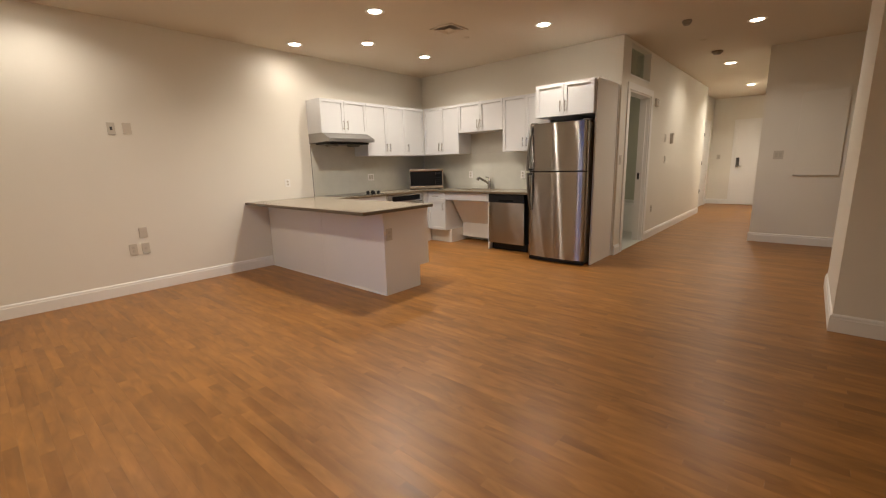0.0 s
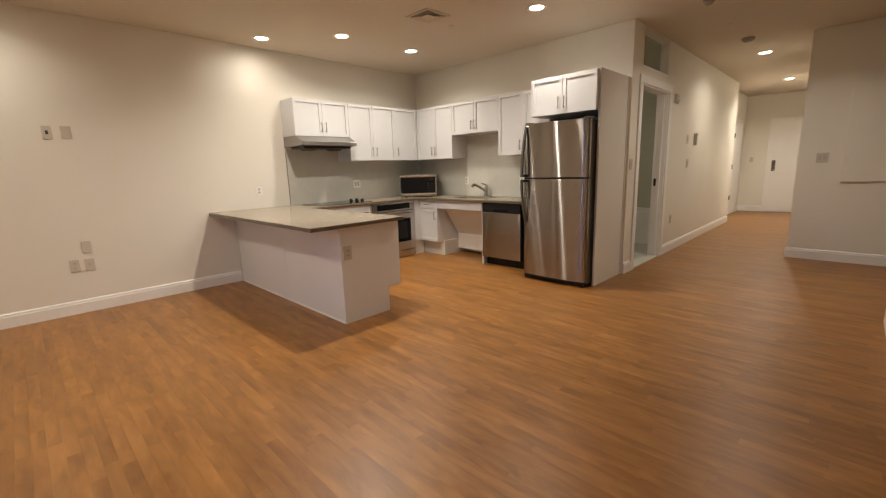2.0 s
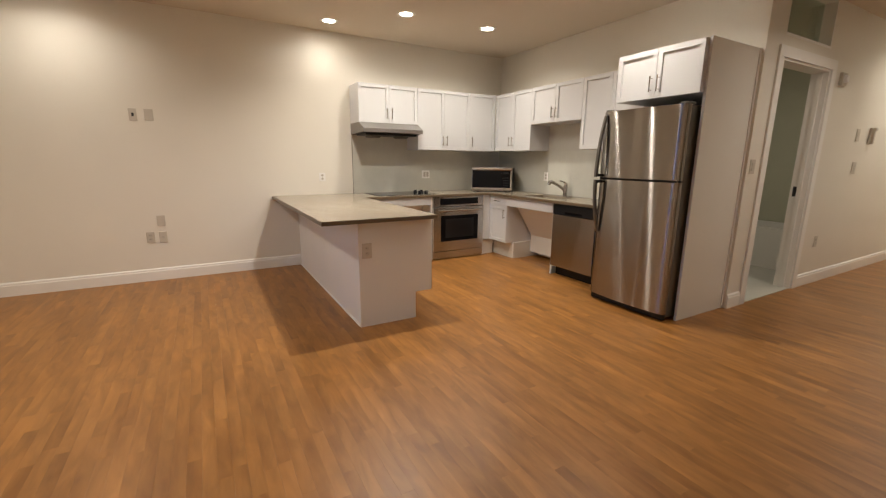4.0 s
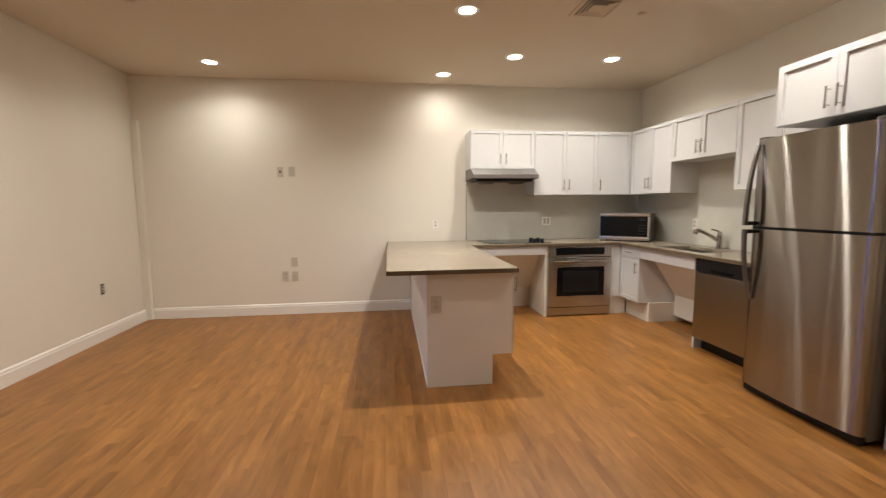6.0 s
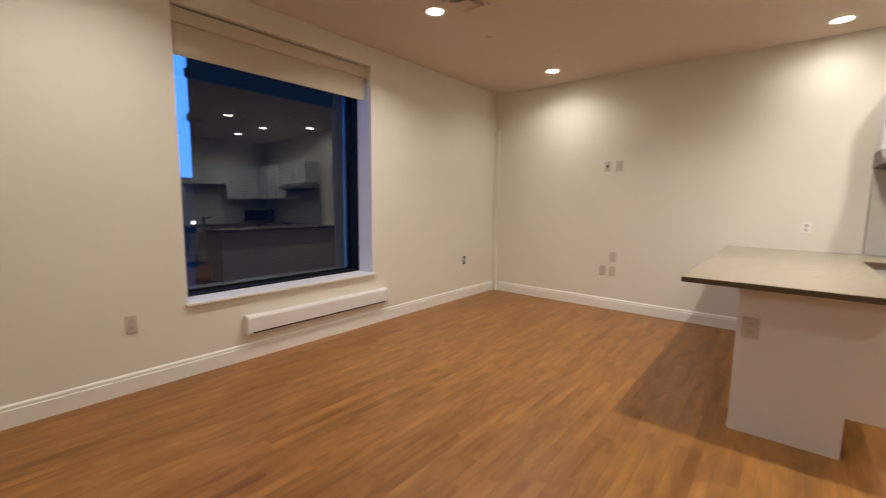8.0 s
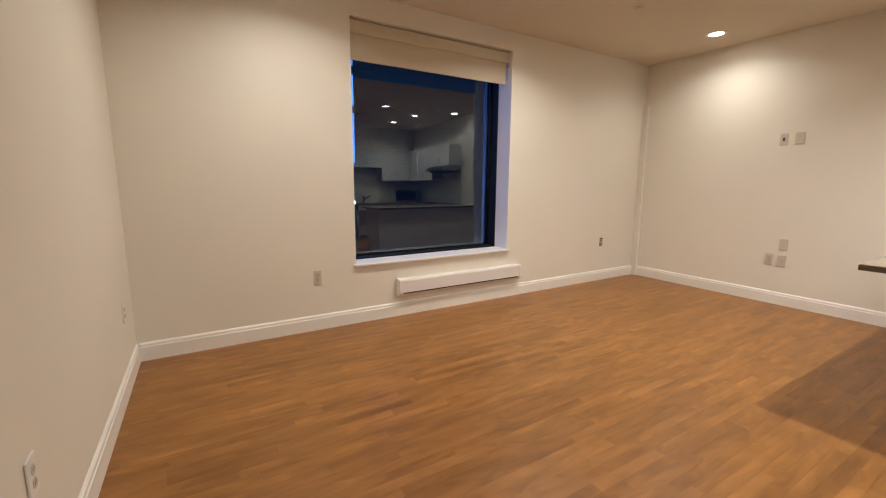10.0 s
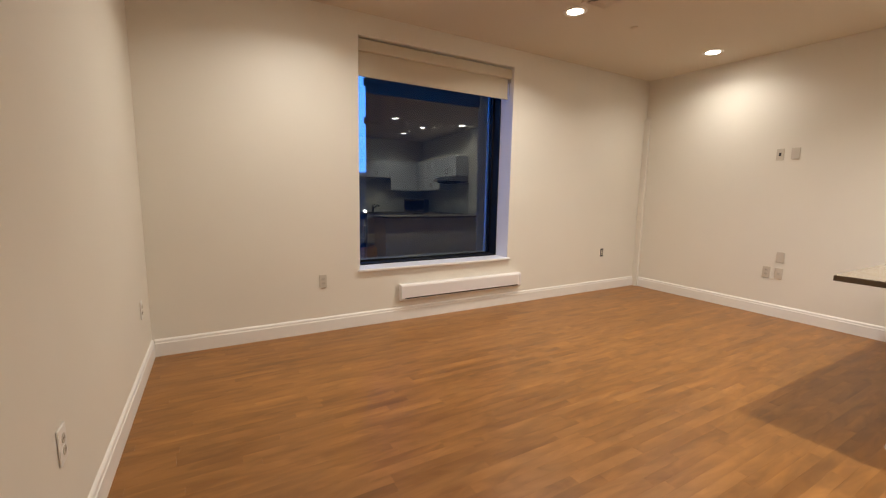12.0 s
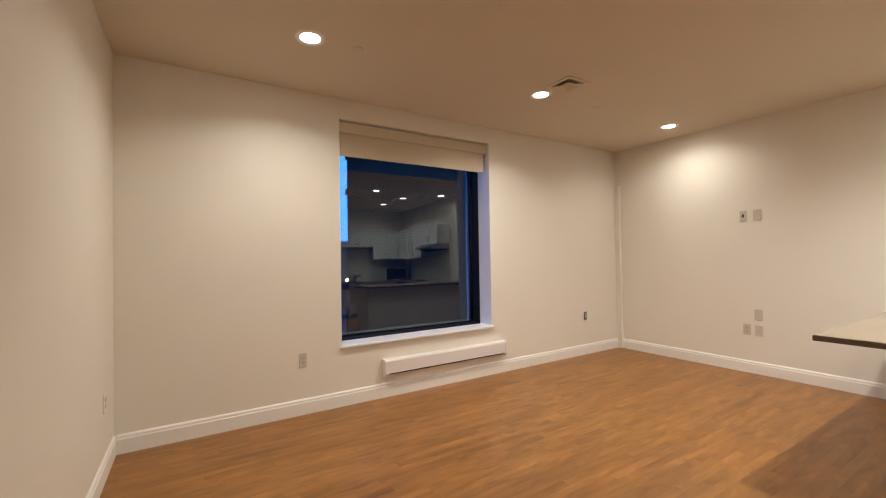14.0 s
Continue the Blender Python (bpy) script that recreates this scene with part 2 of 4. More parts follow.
def cyl(bm, p0, p1, r0, r1=None, seg=20):
    p0, p1 = Vector(p0), Vector(p1)
    d = p1 - p0
    q = d.to_track_quat("Z", "Y").to_matrix().to_4x4()
    bmesh.ops.create_cone(bm, cap_ends=True, segments=seg, radius1=r0, radius2=r0 if r1 is None else r1, depth=d.length,
                          matrix=Matrix.Translation((p0 + p1) / 2) @ q)


def tube(bm, pts, r, seg=12):
    """A round bar along a list of points."""
    pts = [Vector(p) for p in pts]
    rings = []
    for i, p in enumerate(pts):
        d = (pts[min(i + 1, len(pts) - 1)] - pts[max(i - 1, 0)]).normalized()
        q = d.to_track_quat("Z", "Y")
        rr = r[i] if isinstance(r, (list, tuple)) else r
        rings.append([bm.verts.new(p + q @ Vector((rr * math.cos(6.28318 * k / seg), rr * math.sin(6.28318 * k / seg), 0))) for k in range(seg)])
    for a, b in zip(rings, rings[1:]):
        for k in range(seg):
            bm.faces.new((a[k], a[(k + 1) % seg], b[(k + 1) % seg], b[k]))
    bm.faces.new(rings[0][::-1])
    bm.faces.new(rings[-1])


def prism(bm, outline, axis, a, b):
    """A flat outline pushed along an axis: 'x' takes (y, z), 'y' takes (x, z), 'z' takes (x, y)."""
    def at(u, v, w):
        return {"x": (w, u, v), "y": (u, w, v), "z": (u, v, w)}[axis]
    lo = [bm.verts.new(at(u, v, a)) for u, v in outline]
    hi = [bm.verts.new(at(u, v, b)) for u, v in outline]
    k = len(outline)
    for i in range(k):
        bm.faces.new((lo[i], lo[(i + 1) % k], hi[(i + 1) % k], hi[i]))
    bm.faces.new(lo[::-1])
    bm.faces.new(hi)


def mesh(name, bm, material, smooth=False):
    bmesh.ops.recalc_face_normals(bm, faces=bm.faces)
    me = bpy.data.meshes.new(name)
    bm.to_mesh(me)
    bm.free()
    me.materials.append(material)
    if smooth:
        for p in me.polygons:
            p.use_smooth = True
        me.set_sharp_from_angle(angle=radians(35))
    return me


def thing(name, label, category, at=(0, 0, 0), rz=0, group="", kind=""):
    ob = new(name)
    ob.empty_display_size = 0.1
    ob.matrix_basis = pose(*at, 0, 0, rz)
    return tagged(ob, label, category, group, kind)


def part(name, bm, material, parent, label="", smooth=False):
    ob = new(name, mesh(name, bm, material, smooth))
    ob.parent = parent
    return tagged(ob, label)


def solid(name, bm, material, label, category, kind="", group="", smooth=False):
    return tagged(new(name, mesh(name, bm, material, smooth)), label, category, group, kind)


def structure(name, bm, material, label, category):
    return solid(name, bm, material, label, category, "structure")


# ---- shell: walls, ceiling ----
T = 0.14
bm = bmesh.new()
box(bm, -T, 0, -0.36, 6.3, 0, CEIL)
structure("wall_west", bm, M_WALL, "plain cream painted wall behind the kitchen", "wall")
WX0, WX1, WZ0, WZ1 = 2.305, 4.035, 0.535, 2.585
bm = bmesh.new()
box(bm, 0, WX0, -0.36, 0, 0, CEIL)
box(bm, WX1, 7.34, -0.36, 0, 0, CEIL)
box(bm, WX0, WX1, -0.36, 0, 0, WZ0)
box(bm, WX0, WX1, -0.36, 0, WZ1, CEIL)
structure("wall_south", bm, M_WALL, "cream painted wall with one deep window opening", "wall")
EX = 5.64
ESL = 0.027
EEND = 2.48


def east(y):
    """The side wall runs a little out of square."""
    return EX + ESL * y


bm = bmesh.new()
prism(bm, [(east(0), 0), (east(EEND), EEND), (east(EEND) + T, EEND), (east(0) + T, 0)], "z", 0, CEIL)
structure("wall_east", bm, M_WALL, "plain cream painted side wall", "wall")
bm = bmesh.new()
box(bm, EX + T + 0.06, 7.2, 2.34, 2.48, 0, CEIL)
box(bm, 7.2, 7.34, 0.0, 8.39, 0, CEIL)
structure("wall_alcove", bm, M_WALL, "plain cream walls closing the side recess", "wall")
structure("wall_stub", bx(5.585, 7.2, 4.48, 5.85, 0, CEIL), M_WALL, "cream painted wall stub with an outer corner", "wall")
structure("wall_partition", bx(4.745, 7.2, 8.25, 14.1, 0, CEIL), M_WALL, "cream painted partition beside the hall", "wall")
bm = bmesh.new()
box(bm, 0, 3.31, 6.12, 6.26, 0, CEIL)
structure("wall_north", bm, M_WALL, "cream painted wall over the sink cabinets", "wall")
HX = 3.45
DY0, DY1, DZ = 6.42, 7.385, 2.16
TY0, TY1, TZ0, TZ1 = 6.40, 7.30, 2.335, 2.735
bm = bmesh.new()
box(bm, HX - T, HX, 6.12, DY0, 0, CEIL)
box(bm, HX - T, HX, DY1, 11.65, 0, CEIL)
box(bm, HX - T, HX, DY0, DY1, DZ, TZ0)
box(bm, HX - T, HX, DY0, DY1, TZ1, CEIL)
box(bm, HX - T, HX, TY1, DY1, TZ0, TZ1)
structure("wall_hall", bm, M_WALL, "cream painted hall wall with doorway and transom", "wall")
bm = bmesh.new()
box(bm, 3.08, 3.22, 11.51, 14.1, 0, CEIL)
box(bm, 3.22, HX - T, 11.51, 11.65, 0, CEIL)
structure("wall_hall_recess", bm, M_WALL, "cream painted wall set back at the end of the hall", "wall")
structure("wall_hall_end", bx(3.08, 7.2, 14.1, 14.24, 0, CEIL), M_WALL, "cream painted wall at the end of the hall", "wall")
bm = bmesh.new()
box(bm, 1.3, 1.4, 6.26, 9.0, 0, CEIL)
box(bm, 1.4, HX - T, 8.9, 9.0, 0, CEIL)
structure("wall_bathroom", bm, M_BATHTILE, "pale green-grey bathroom walls", "wall")
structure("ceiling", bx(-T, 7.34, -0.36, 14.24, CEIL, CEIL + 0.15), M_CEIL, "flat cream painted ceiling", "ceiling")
floor = structure("floor", bx(-T, 7.34, -0.36, 14.24, -0.12, -0.012), M_GROUT, "satin honey oak strip floor", "floor")
structure("bathroom_floor", bx(1.4, HX - 0.10, 6.26, 8.9, -0.012, 0.004), M_BATHFLOOR, "pale bathroom floor tiles", "floor")

# ---- baseboards ----
BH, BT = 0.132, 0.016


def base_x(x0, x1, y, s):
    """Board along x against a wall at y; s is +1 when the room lies at larger y."""
    bm = bmesh.new()
    prism(bm, [(y, 0), (y + s * BT, 0), (y + s * BT, BH - 0.032), (y + s * BT * 0.75, BH - 0.028), (y + s * BT * 0.7, BH - 0.012), (y + s * BT * 0.35, BH - 0.004), (y, BH)], "x", x0, x1)
    return bm


def base_y(y0, y1, x, s):
    bm = bmesh.new()
    prism(bm, [(x, 0), (x + s * BT, 0), (x + s * BT, BH - 0.032), (x + s * BT * 0.75, BH - 0.028), (x + s * BT * 0.7, BH - 0.012), (x + s * BT * 0.35, BH - 0.004), (x, BH)], "y", y0, y1)
    return bm


for bm in (base_y(0.0, 3.087, 0, 1), base_x(BT, EX - BT, 0, 1), base_x(5.585, 7.2, 4.48, -1),
           base_y(4.464, 5.866, 5.585, -1), base_x(4.729, 7.2, 8.25, -1), base_y(8.25, 14.1, 4.745, -1),
           base_y(6.12, 6.33, HX, 1), base_y(7.475, 11.65, HX, 1), base_x(3.22, 3.72, 14.1, -1), base_y(13.66, 14.08, 3.22, 1)):
    structure("baseboard", bm, M_TRIM, "white painted baseboard with a moulded top", "baseboard")

bm = base_y(0, EEND, 0, -1)
for v in bm.verts:
    v.co.x += east(v.co.y)
structure("baseboard", bm, M_TRIM, "white painted baseboard with a moulded top", "baseboard")

# ---- window ----
RY, GY = -0.21, -0.335
win = thing("window_1", "large dusk window with black frame and white reveal", "window", kind="structure")
bm = bmesh.new()
for a in ((WX0, WX0 + 0.012, GY - 0.05, RY, WZ0, WZ1), (WX1 - 0.012, WX1, GY - 0.05, RY, WZ0, WZ1),
          (WX0 + 0.012, WX1 - 0.012, GY - 0.05, RY, WZ0, WZ0 + 0.014), (WX0 + 0.012, WX1 - 0.012, GY - 0.05, RY, WZ1 - 0.06, WZ1)):
    box(bm, *a, bevel=0.002)
part("window_frame", bm, M_FRAME, win, "deep black metal frame")
bm = bmesh.new()
for a in ((WX0 + 0.012, WX0 + 0.03, GY - 0.012, GY + 0.012, WZ0 + 0.014, WZ1 - 0.06), (WX1 - 0.03, WX1 - 0.012, GY - 0.012, GY + 0.012, WZ0 + 0.014, WZ1 - 0.06),
          (WX0 + 0.03, WX1 - 0.03, GY - 0.012, GY + 0.012, WZ0 + 0.014, WZ0 + 0.035), (WX0 + 0.03, WX1 - 0.03, GY - 0.012, GY + 0.012, WZ1 - 0.08, WZ1 - 0.06)):
    box(bm, *a, bevel=0.002)
part("glazing_bead", bm, M_FRAME, win)
bm = bmesh.new()
for a in ((WX0 + 0.002, WX0 + 0.03, -0.43, GY - 0.051, WZ0 + 0.002, WZ1 - 0.002), (WX1 - 0.03, WX1 - 0.002, -0.43, GY - 0.051, WZ0 + 0.002, WZ1 - 0.002)):
    box(bm, *a, bevel=0.003)
part("outer_trim", bm, M_OUTFRAME, win, "pale metal trim outside the glass")
gw, gh = (WX1 - WX0) / 2 - 0.028, (WZ1 - WZ0) / 2 - 0.05
pane = part("pane", bx(-gw, gw, -0.003, 0.003, -gh, gh), M_WINDOW, win, "clear dark glass")
pane.matrix_basis = pose((WX0 + WX1) / 2, GY, (WZ0 + WZ1) / 2 - 0.022, 0.75, 0, -0.45)
pane.data.materials.append(M_PANE_EDGE)
for p in pane.data.polygons:
    p.material_index = 0 if p.normal.y > 0.5 else 1
pane.visible_shadow = False
part("window_sill", bx(WX0 - 0.02, WX1 + 0.015, RY, 0.03, WZ0 - 0.02, WZ0 + 0.003, bevel=0.005), M_TRIM, win, "white painted sill board")
for n_, a in (("reveal", (WX0, WX0 + 0.004, RY, -0.001, WZ0 + 0.003, WZ1)), ("reveal", (WX1 - 0.004, WX1, RY, -0.001, WZ0 + 0.003, WZ1))):
    part(n_, bx(*a), M_TRIM, win)

shade = thing("roller_shade", "beige fabric roller shade drawn part-way down the window", "window shade", ((WX0 + WX1) / 2, -0.09, WZ1))
W2 = (WX1 - WX0) / 2
bm = bmesh.new()
prism(bm, [(-0.05, -0.012), (0.045, -0.012), (0.05, -0.02), (0.05, -0.105), (0.042, -0.112), (-0.05, -0.112)], "x", -W2 + 0.006, W2 - 0.006)
part("cassette", bm, M_SHADE, shade, "beige cassette cover")
part("fabric", bx(-W2 + 0.03, W2 - 0.02, 0.016, 0.019, -0.312, -0.11), M_SHADE, shade)
bm = bmesh.new()
tube(bm, [(-W2 + 0.03, 0.0175, -0.316), (W2 - 0.02, 0.0175, -0.316)], 0.008)
part("hem_bar", bm, M_SHADE, shade)
part("end_bracket", bx(-W2 + 0.008, -W2 + 0.02, -0.03, 0.045, -0.15, -0.112), M_PLATE_DK, shade)
bm = bmesh.new()
tube(bm, [(-W2 + 0.016, 0.03, -0.13), (-W2 + 0.018, 0.034, -0.28)], 0.003, 8)
part("cord_loop", bm, M_PLATE_DK, shade)

# ---- electric heater under the window ----
ht = thing("wall_heater", "long white enamel electric heater mounted under the window", "heater", (2.15, 0.0, 0.2))
bm = bmesh.new()
prism(bm, [(0.001, 0.0), (0.05, 0.0), (0.066, 0.028), (0.066, 0.143), (0.058, 0.156), (0.001, 0.160)], "x", 0.02, 1.47)
part("casing", bm, M_HEATER, ht)
# black strip on the casing draws the shade inside the outlet slot
part("slot_shade_strip", bx(0.04, 1.45, 0.03, 0.0675, 0.020, 0.031), M_BLACK, ht, "black strip standing for the shade in the outlet slot")
for x in (0.0, 1.47):
    bm = bmesh.new()
    prism(bm, [(0.001, -0.002), (0.052, -0.002), (0.07, 0.027), (0.07, 0.145), (0.06, 0.159), (0.001, 0.163)], "x", x, x + 0.02)
    part("end_cap", bm, M_HEATER, ht)

# ---- corner chase ----
bm = bmesh.new()
box(bm, 0.002, 0.045, 0.002, 0.075, 0.0, 2.27, bevel=0.004)
solid("corner_chase", bm, M_WALL, "slim painted pipe cover standing in the room corner", "pipe cover")


# ---- cover plates ----
def plate(x, y, z, rz, kindname, label, w=0.072, h=0.118, style="duplex", paint=None):
    """A wall plate whose face looks along its own -y; rz turns it."""
    t = thing(kindname, label, "outlet" if style in ("duplex", "data") else "switch", (x, y, z), rz)
    part("cover", bx(-w / 2, w / 2, -0.007, -0.0005, -h / 2, h / 2, bevel=0.002), paint or M_PLATE, t)
    if style == "duplex":
        for dz in (-0.02, 0.02):
            bm = bmesh.new()
            cyl(bm, (0, -0.0065, dz), (0, -0.0095, dz), 0.0155, seg=14)
            rec = part("receptacle", bm, M_PLATE if paint else M_PLATE_DK, t)
            bm = bmesh.new()
            for dx in (-0.006, 0.006):
                box(bm, dx - 0.001, dx + 0.001, -0.0102, -0.009, dz - 0.003, dz + 0.006)
            part("slot", bm, M_SLOT, rec)
    elif style == "switch":
        for k in range(max(1, round(w / 0.06) - 0)) if w > 0.1 else range(1):
            cx = 0 if w <= 0.1 else -0.023 + 0.046 * k
            if k < 2:
                part("rocker", bx(cx - 0.0165, cx + 0.0165, -0.0105, -0.006, -0.033, 0.033, bevel=0.002), M_PLATE_DK, t)
    elif style == "data":
        part("jack", bx(-0.012, 0.012, -0.0095, -0.006, -0.012, 0.012, bevel=0.001), M_PLATE_DK, t)
    elif style == "open":
        part("cutout", bx(-0.010, 0.010, -0.0085, -0.006, -0.016, 0.018), M_BOX, t, "dark open centre")
    return t


plate(0, 1.570, 1.713, 90, "media_plate", "cream plate with a dark open centre on the wall", 0.066, 0.118, "open")
plate(0, 1.702, 1.718, 90, "blank_plate", "blank cream cover plate on the wall", 0.074, 0.112, "blank")
plate(0, 1.688, 0.640, 90, "blank_plate", "blank cream cover plate above two outlets", 0.074, 0.112, "blank")
plate(0, 1.578, 0.470, 90, "wall_outlet", "cream duplex outlet low on the wall", 0.072, 0.116)
plate(0, 1.690, 0.467, 90, "wall_outlet", "cream data outlet low on the wall", 0.072, 0.116, "data")
plate(0, 3.406, 1.078, 90, "wall_outlet", "white duplex outlet above the counter", 0.076, 0.105, "duplex", M_TRIM)
plate(2.305, 3.152, 0.612, 90, "wall_outlet", "cream duplex outlet on the island end", 0.076, 0.118)
plate(4.372, 0, 0.458, 180, "wall_outlet", "cream duplex outlet under the wall", 0.062, 0.116)
oo = thing("open_outlet", "small uncovered outlet in its dark wall box", "outlet", (0.72, 0, 0.505), 180)
part("wall_box", bx(-0.026, 0.026, -0.004, -0.0005, -0.052, 0.052, bevel=0.001), M_BOX, oo, "dark wall box")
part("receptacle", bx(-0.015, 0.015, -0.008, -0.0035, -0.036, 0.036, bevel=0.002), M_PLATE, oo)
for dz in (-0.019, 0.019):
    part("socket_face", bx(-0.009, 0.009, -0.0092, -0.0078, dz - 0.009, dz + 0.009, bevel=0.001), M_SLOT, oo)
plate(east(2.0), 2.0, 0.457, -90, "wall_outlet", "white duplex outlet on the side wall", 0.072, 0.118, "duplex", M_TRIM)
plate(east(0.36), 0.36, 0.457, -90, "wall_outlet", "white duplex outlet on the side wall", 0.072, 0.118, "duplex", M_TRIM)
plate(4.975, 8.25, 1.27, 0, "light_switch", "cream double light switch on the partition", 0.115, 0.12, "switch")
plate(HX, 8.36, 1.597, 90, "light_switch", "cream control plate on the hall wall", 0.09, 0.13, "switch")
plate(HX, 8.43, 1.245, 90, "light_switch", "cream light switch on the hall wall", 0.10, 0.13, "switch")
plate(HX, 7.80, 0.47, 90, "wall_outlet", "cream duplex outlet low on the hall wall", 0.07, 0.118)
plate(HX, 6.20, 1.262, 90, "light_switch", "cream light switch beside the bathroom door", 0.08, 0.12, "switch")
plate(3.42, 14.1, 1.26, 0, "light_switch", "cream light switch beside the entry door", 0.08, 0.12, "switch")
plate(0.006, 4.847, 1.098, 90, "wall_outlet", "wide white outlet on the tiled backsplash", 0.12, 0.108, "switch", M_TRIM)
plate(1.07, 6.112, 1.09, 0, "wall_outlet", "white outlet on the tiled backsplash", 0.072, 0.116, "duplex", M_TRIM)
plate(2.06, 6.112, 1.085, 0, "wall_outlet", "white outlet on the tiled backsplash", 0.072, 0.116, "duplex", M_TRIM)

# thermostat-like handset on the hall wall
hs = thing("intercom_handset", "pale intercom handset hung on the hall wall", "intercom", (HX, 8.72, 1.60), 90)
part("cradle", bx(-0.045, 0.045, -0.02, -0.001, -0.09, 0.09, bevel=0.004), M_PLATE, hs)
bm = bx(-0.028, 0.012, -0.045, -0.02, -0.085, 0.062, bevel=0.008)
box(bm, -0.028, 0.045, -0.05, -0.02, 0.055, 0.09, bevel=0.008)
part("handset", bm, M_PLATE, hs)

# ---- bathroom door and transom ----
door = thing("door_1", "white bathroom door frame with glazed transom over", "door", kind="structure")
CW = 0.088


def casing(a, parent):
    part("casing", bx(*a, bevel=0.003), M_TRIM, parent)


casing((HX, HX + 0.018, DY0 - CW, DY0, 0, DZ), door)
casing((HX, HX + 0.018, DY1, DY1 + CW, 0, DZ), door)
casing((HX, HX + 0.018, DY0 - CW, DY1 + CW, DZ, DZ + CW), door)
for a in ((HX - T, HX, DY0, DY0 + 0.018, 0, DZ), (HX - T, HX, DY1 - 0.018, DY1, 0, DZ), (HX - T, HX, DY0 + 0.018, DY1 - 0.018, DZ - 0.018, DZ)):
    part("jamb", bx(*a), M_TRIM, door)
for a in ((HX - 0.08, HX - 0.045, DY0 + 0.018, DY0 + 0.03, 0, DZ - 0.018), (HX - 0.08, HX - 0.045, DY1 - 0.03, DY1 - 0.018, 0, DZ - 0.018)):
    part("door_stop", bx(*a), M_TRIM, door)
part("strike_plate", bx(HX - 0.118, HX - 0.088, DY1 - 0.0195, DY1 - 0.0175, 0.96, 1.06), M_BOX, door, "dark strike plate")
part("threshold", bx(HX - T, HX, DY0, DY1, -0.01, 0.006), M_BATHFLOOR, door)
part("transom_pane", bx(HX - 0.10, HX - 0.094, TY0, TY1, TZ0, TZ1), M_TRANSOM, door, "greenish transom glass")
for a in ((HX - T, HX + 0.002, TY0 + 0.02, TY1, TZ0, TZ0 + 0.02), (HX - T, HX + 0.002, DY0, TY0 + 0.02, TZ0, TZ1), (HX - T, HX + 0.002, TY1 - 0.02, TY1, TZ0 + 0.02, TZ1)):
    part("transom_frame", bx(*a), M_TRIM, door)
slab = thing("bathroom_door", "white bathroom door standing open inward", "door", (HX - T - 0.005, DY0 + 0.02, 0.008), 172)
part("leaf", bx(0, 0.90, -0.04, 0, 0, DZ - 0.03, bevel=0.002), M_TRIM, slab)
bm = bmesh.new()
cyl(bm, (0.84, 0.0, 1.0), (0.84, 0.05, 1.0), 0.012)
tube(bm, [(0.84, 0.05, 1.0), (0.73, 0.052, 1.0)], 0.009)
part("lever", bm, M_CHROME, slab)
tub = thing("bathtub", "white bathtub along the bathroom wall", "bathtub", (1.4, 8.15, 0.004))
bm = bmesh.new()
prism(bm, [(0, 0), (0.74, 0), (0.74, 0.5), (0.66, 0.5), (0.6, 0.12), (0.14, 0.12), (0.08, 0.5), (0, 0.5)], "x", 0.0, 1.9)
part("shell", bm, M_TRIM, tub)

# ---- hall end ----
ed = thing("door_2", "white panelled entry door with dark electronic lock", "door", kind="structure")
EDX0, EDX1, EDZ, EDY = 3.79, 4.70, 2.13, 14.1
bm = bx(EDX0, EDX1, EDY - 0.045, EDY - 0.001, 0.01, EDZ)
face = min(bm.faces, key=lambda f: f.calc_center_median().y)
bm.faces.remove(face)
PX = [EDX0, EDX0 + 0.13, EDX0 + 0.41, EDX0 + 0.50, EDX0 + 0.78, EDX1]
PZ = [0.01, 0.40, 0.90, 1.00, 1.17, 1.27, 1.98, EDZ]
for i in range(5):
    for k in range(7):
        q = [bm.verts.new((x, EDY - 0.045, z)) for x, z in ((PX[i], PZ[k]), (PX[i + 1], PZ[k]), (PX[i + 1], PZ[k + 1]), (PX[i], PZ[k + 1]))]
        f = bm.faces.new(q)
        if i % 2 == 1 and k % 2 == 1:
            bmesh.ops.inset_region(bm, faces=[f], thickness=0.02, depth=0)
            for v in f.verts:
                v.co.y += 0.018
bmesh.ops.remove_doubles(bm, verts=bm.verts, dist=0.0005)
part("leaf", bm, M_TRIM, ed)
casing((EDX0 - 0.07, EDX0, EDY - 0.05, EDY - 0.001, 0, EDZ + 0.07), ed)
casing((EDX0, EDX1, EDY - 0.05, EDY - 0.001, EDZ, EDZ + 0.07), ed)
part("lock", bx(EDX0 + 0.04, EDX0 + 0.11, EDY - 0.075, EDY - 0.046, 0.98, 1.23, bevel=0.008), M_DARKGREY, ed, "dark electronic lock")
bm = bmesh.new()
tube(bm, [(EDX0 + 0.075, EDY - 0.075, 1.01), (EDX0 + 0.075, EDY - 0.105, 1.01), (EDX0 + 0.18, EDY - 0.11, 1.01)], 0.01)
part("lever", bm, M_CHROME, ed)
cd = thing("door_3", "white closet door with dark hinges in the hall recess", "door", kind="structure")
part("leaf", bx(3.221, 3.25, 12.72, 13.55, 0.01, 2.08), M_TRIM, cd)
for a in ((3.221, 3.265, 12.63, 12.72, 0, 2.17), (3.221, 3.265, 13.55, 13.64, 0, 2.17), (3.221, 3.265, 12.72, 13.55, 2.08, 2.17)):
    casing(a, cd)
for z in (0.42, 1.12, 1.80):
    bm = bmesh.new()
    cyl(bm, (3.268, 12.725, z - 0.05), (3.268, 12.725, z + 0.05), 0.014)
    part("hinge", bm, M_BOX, cd, "dark hinge")

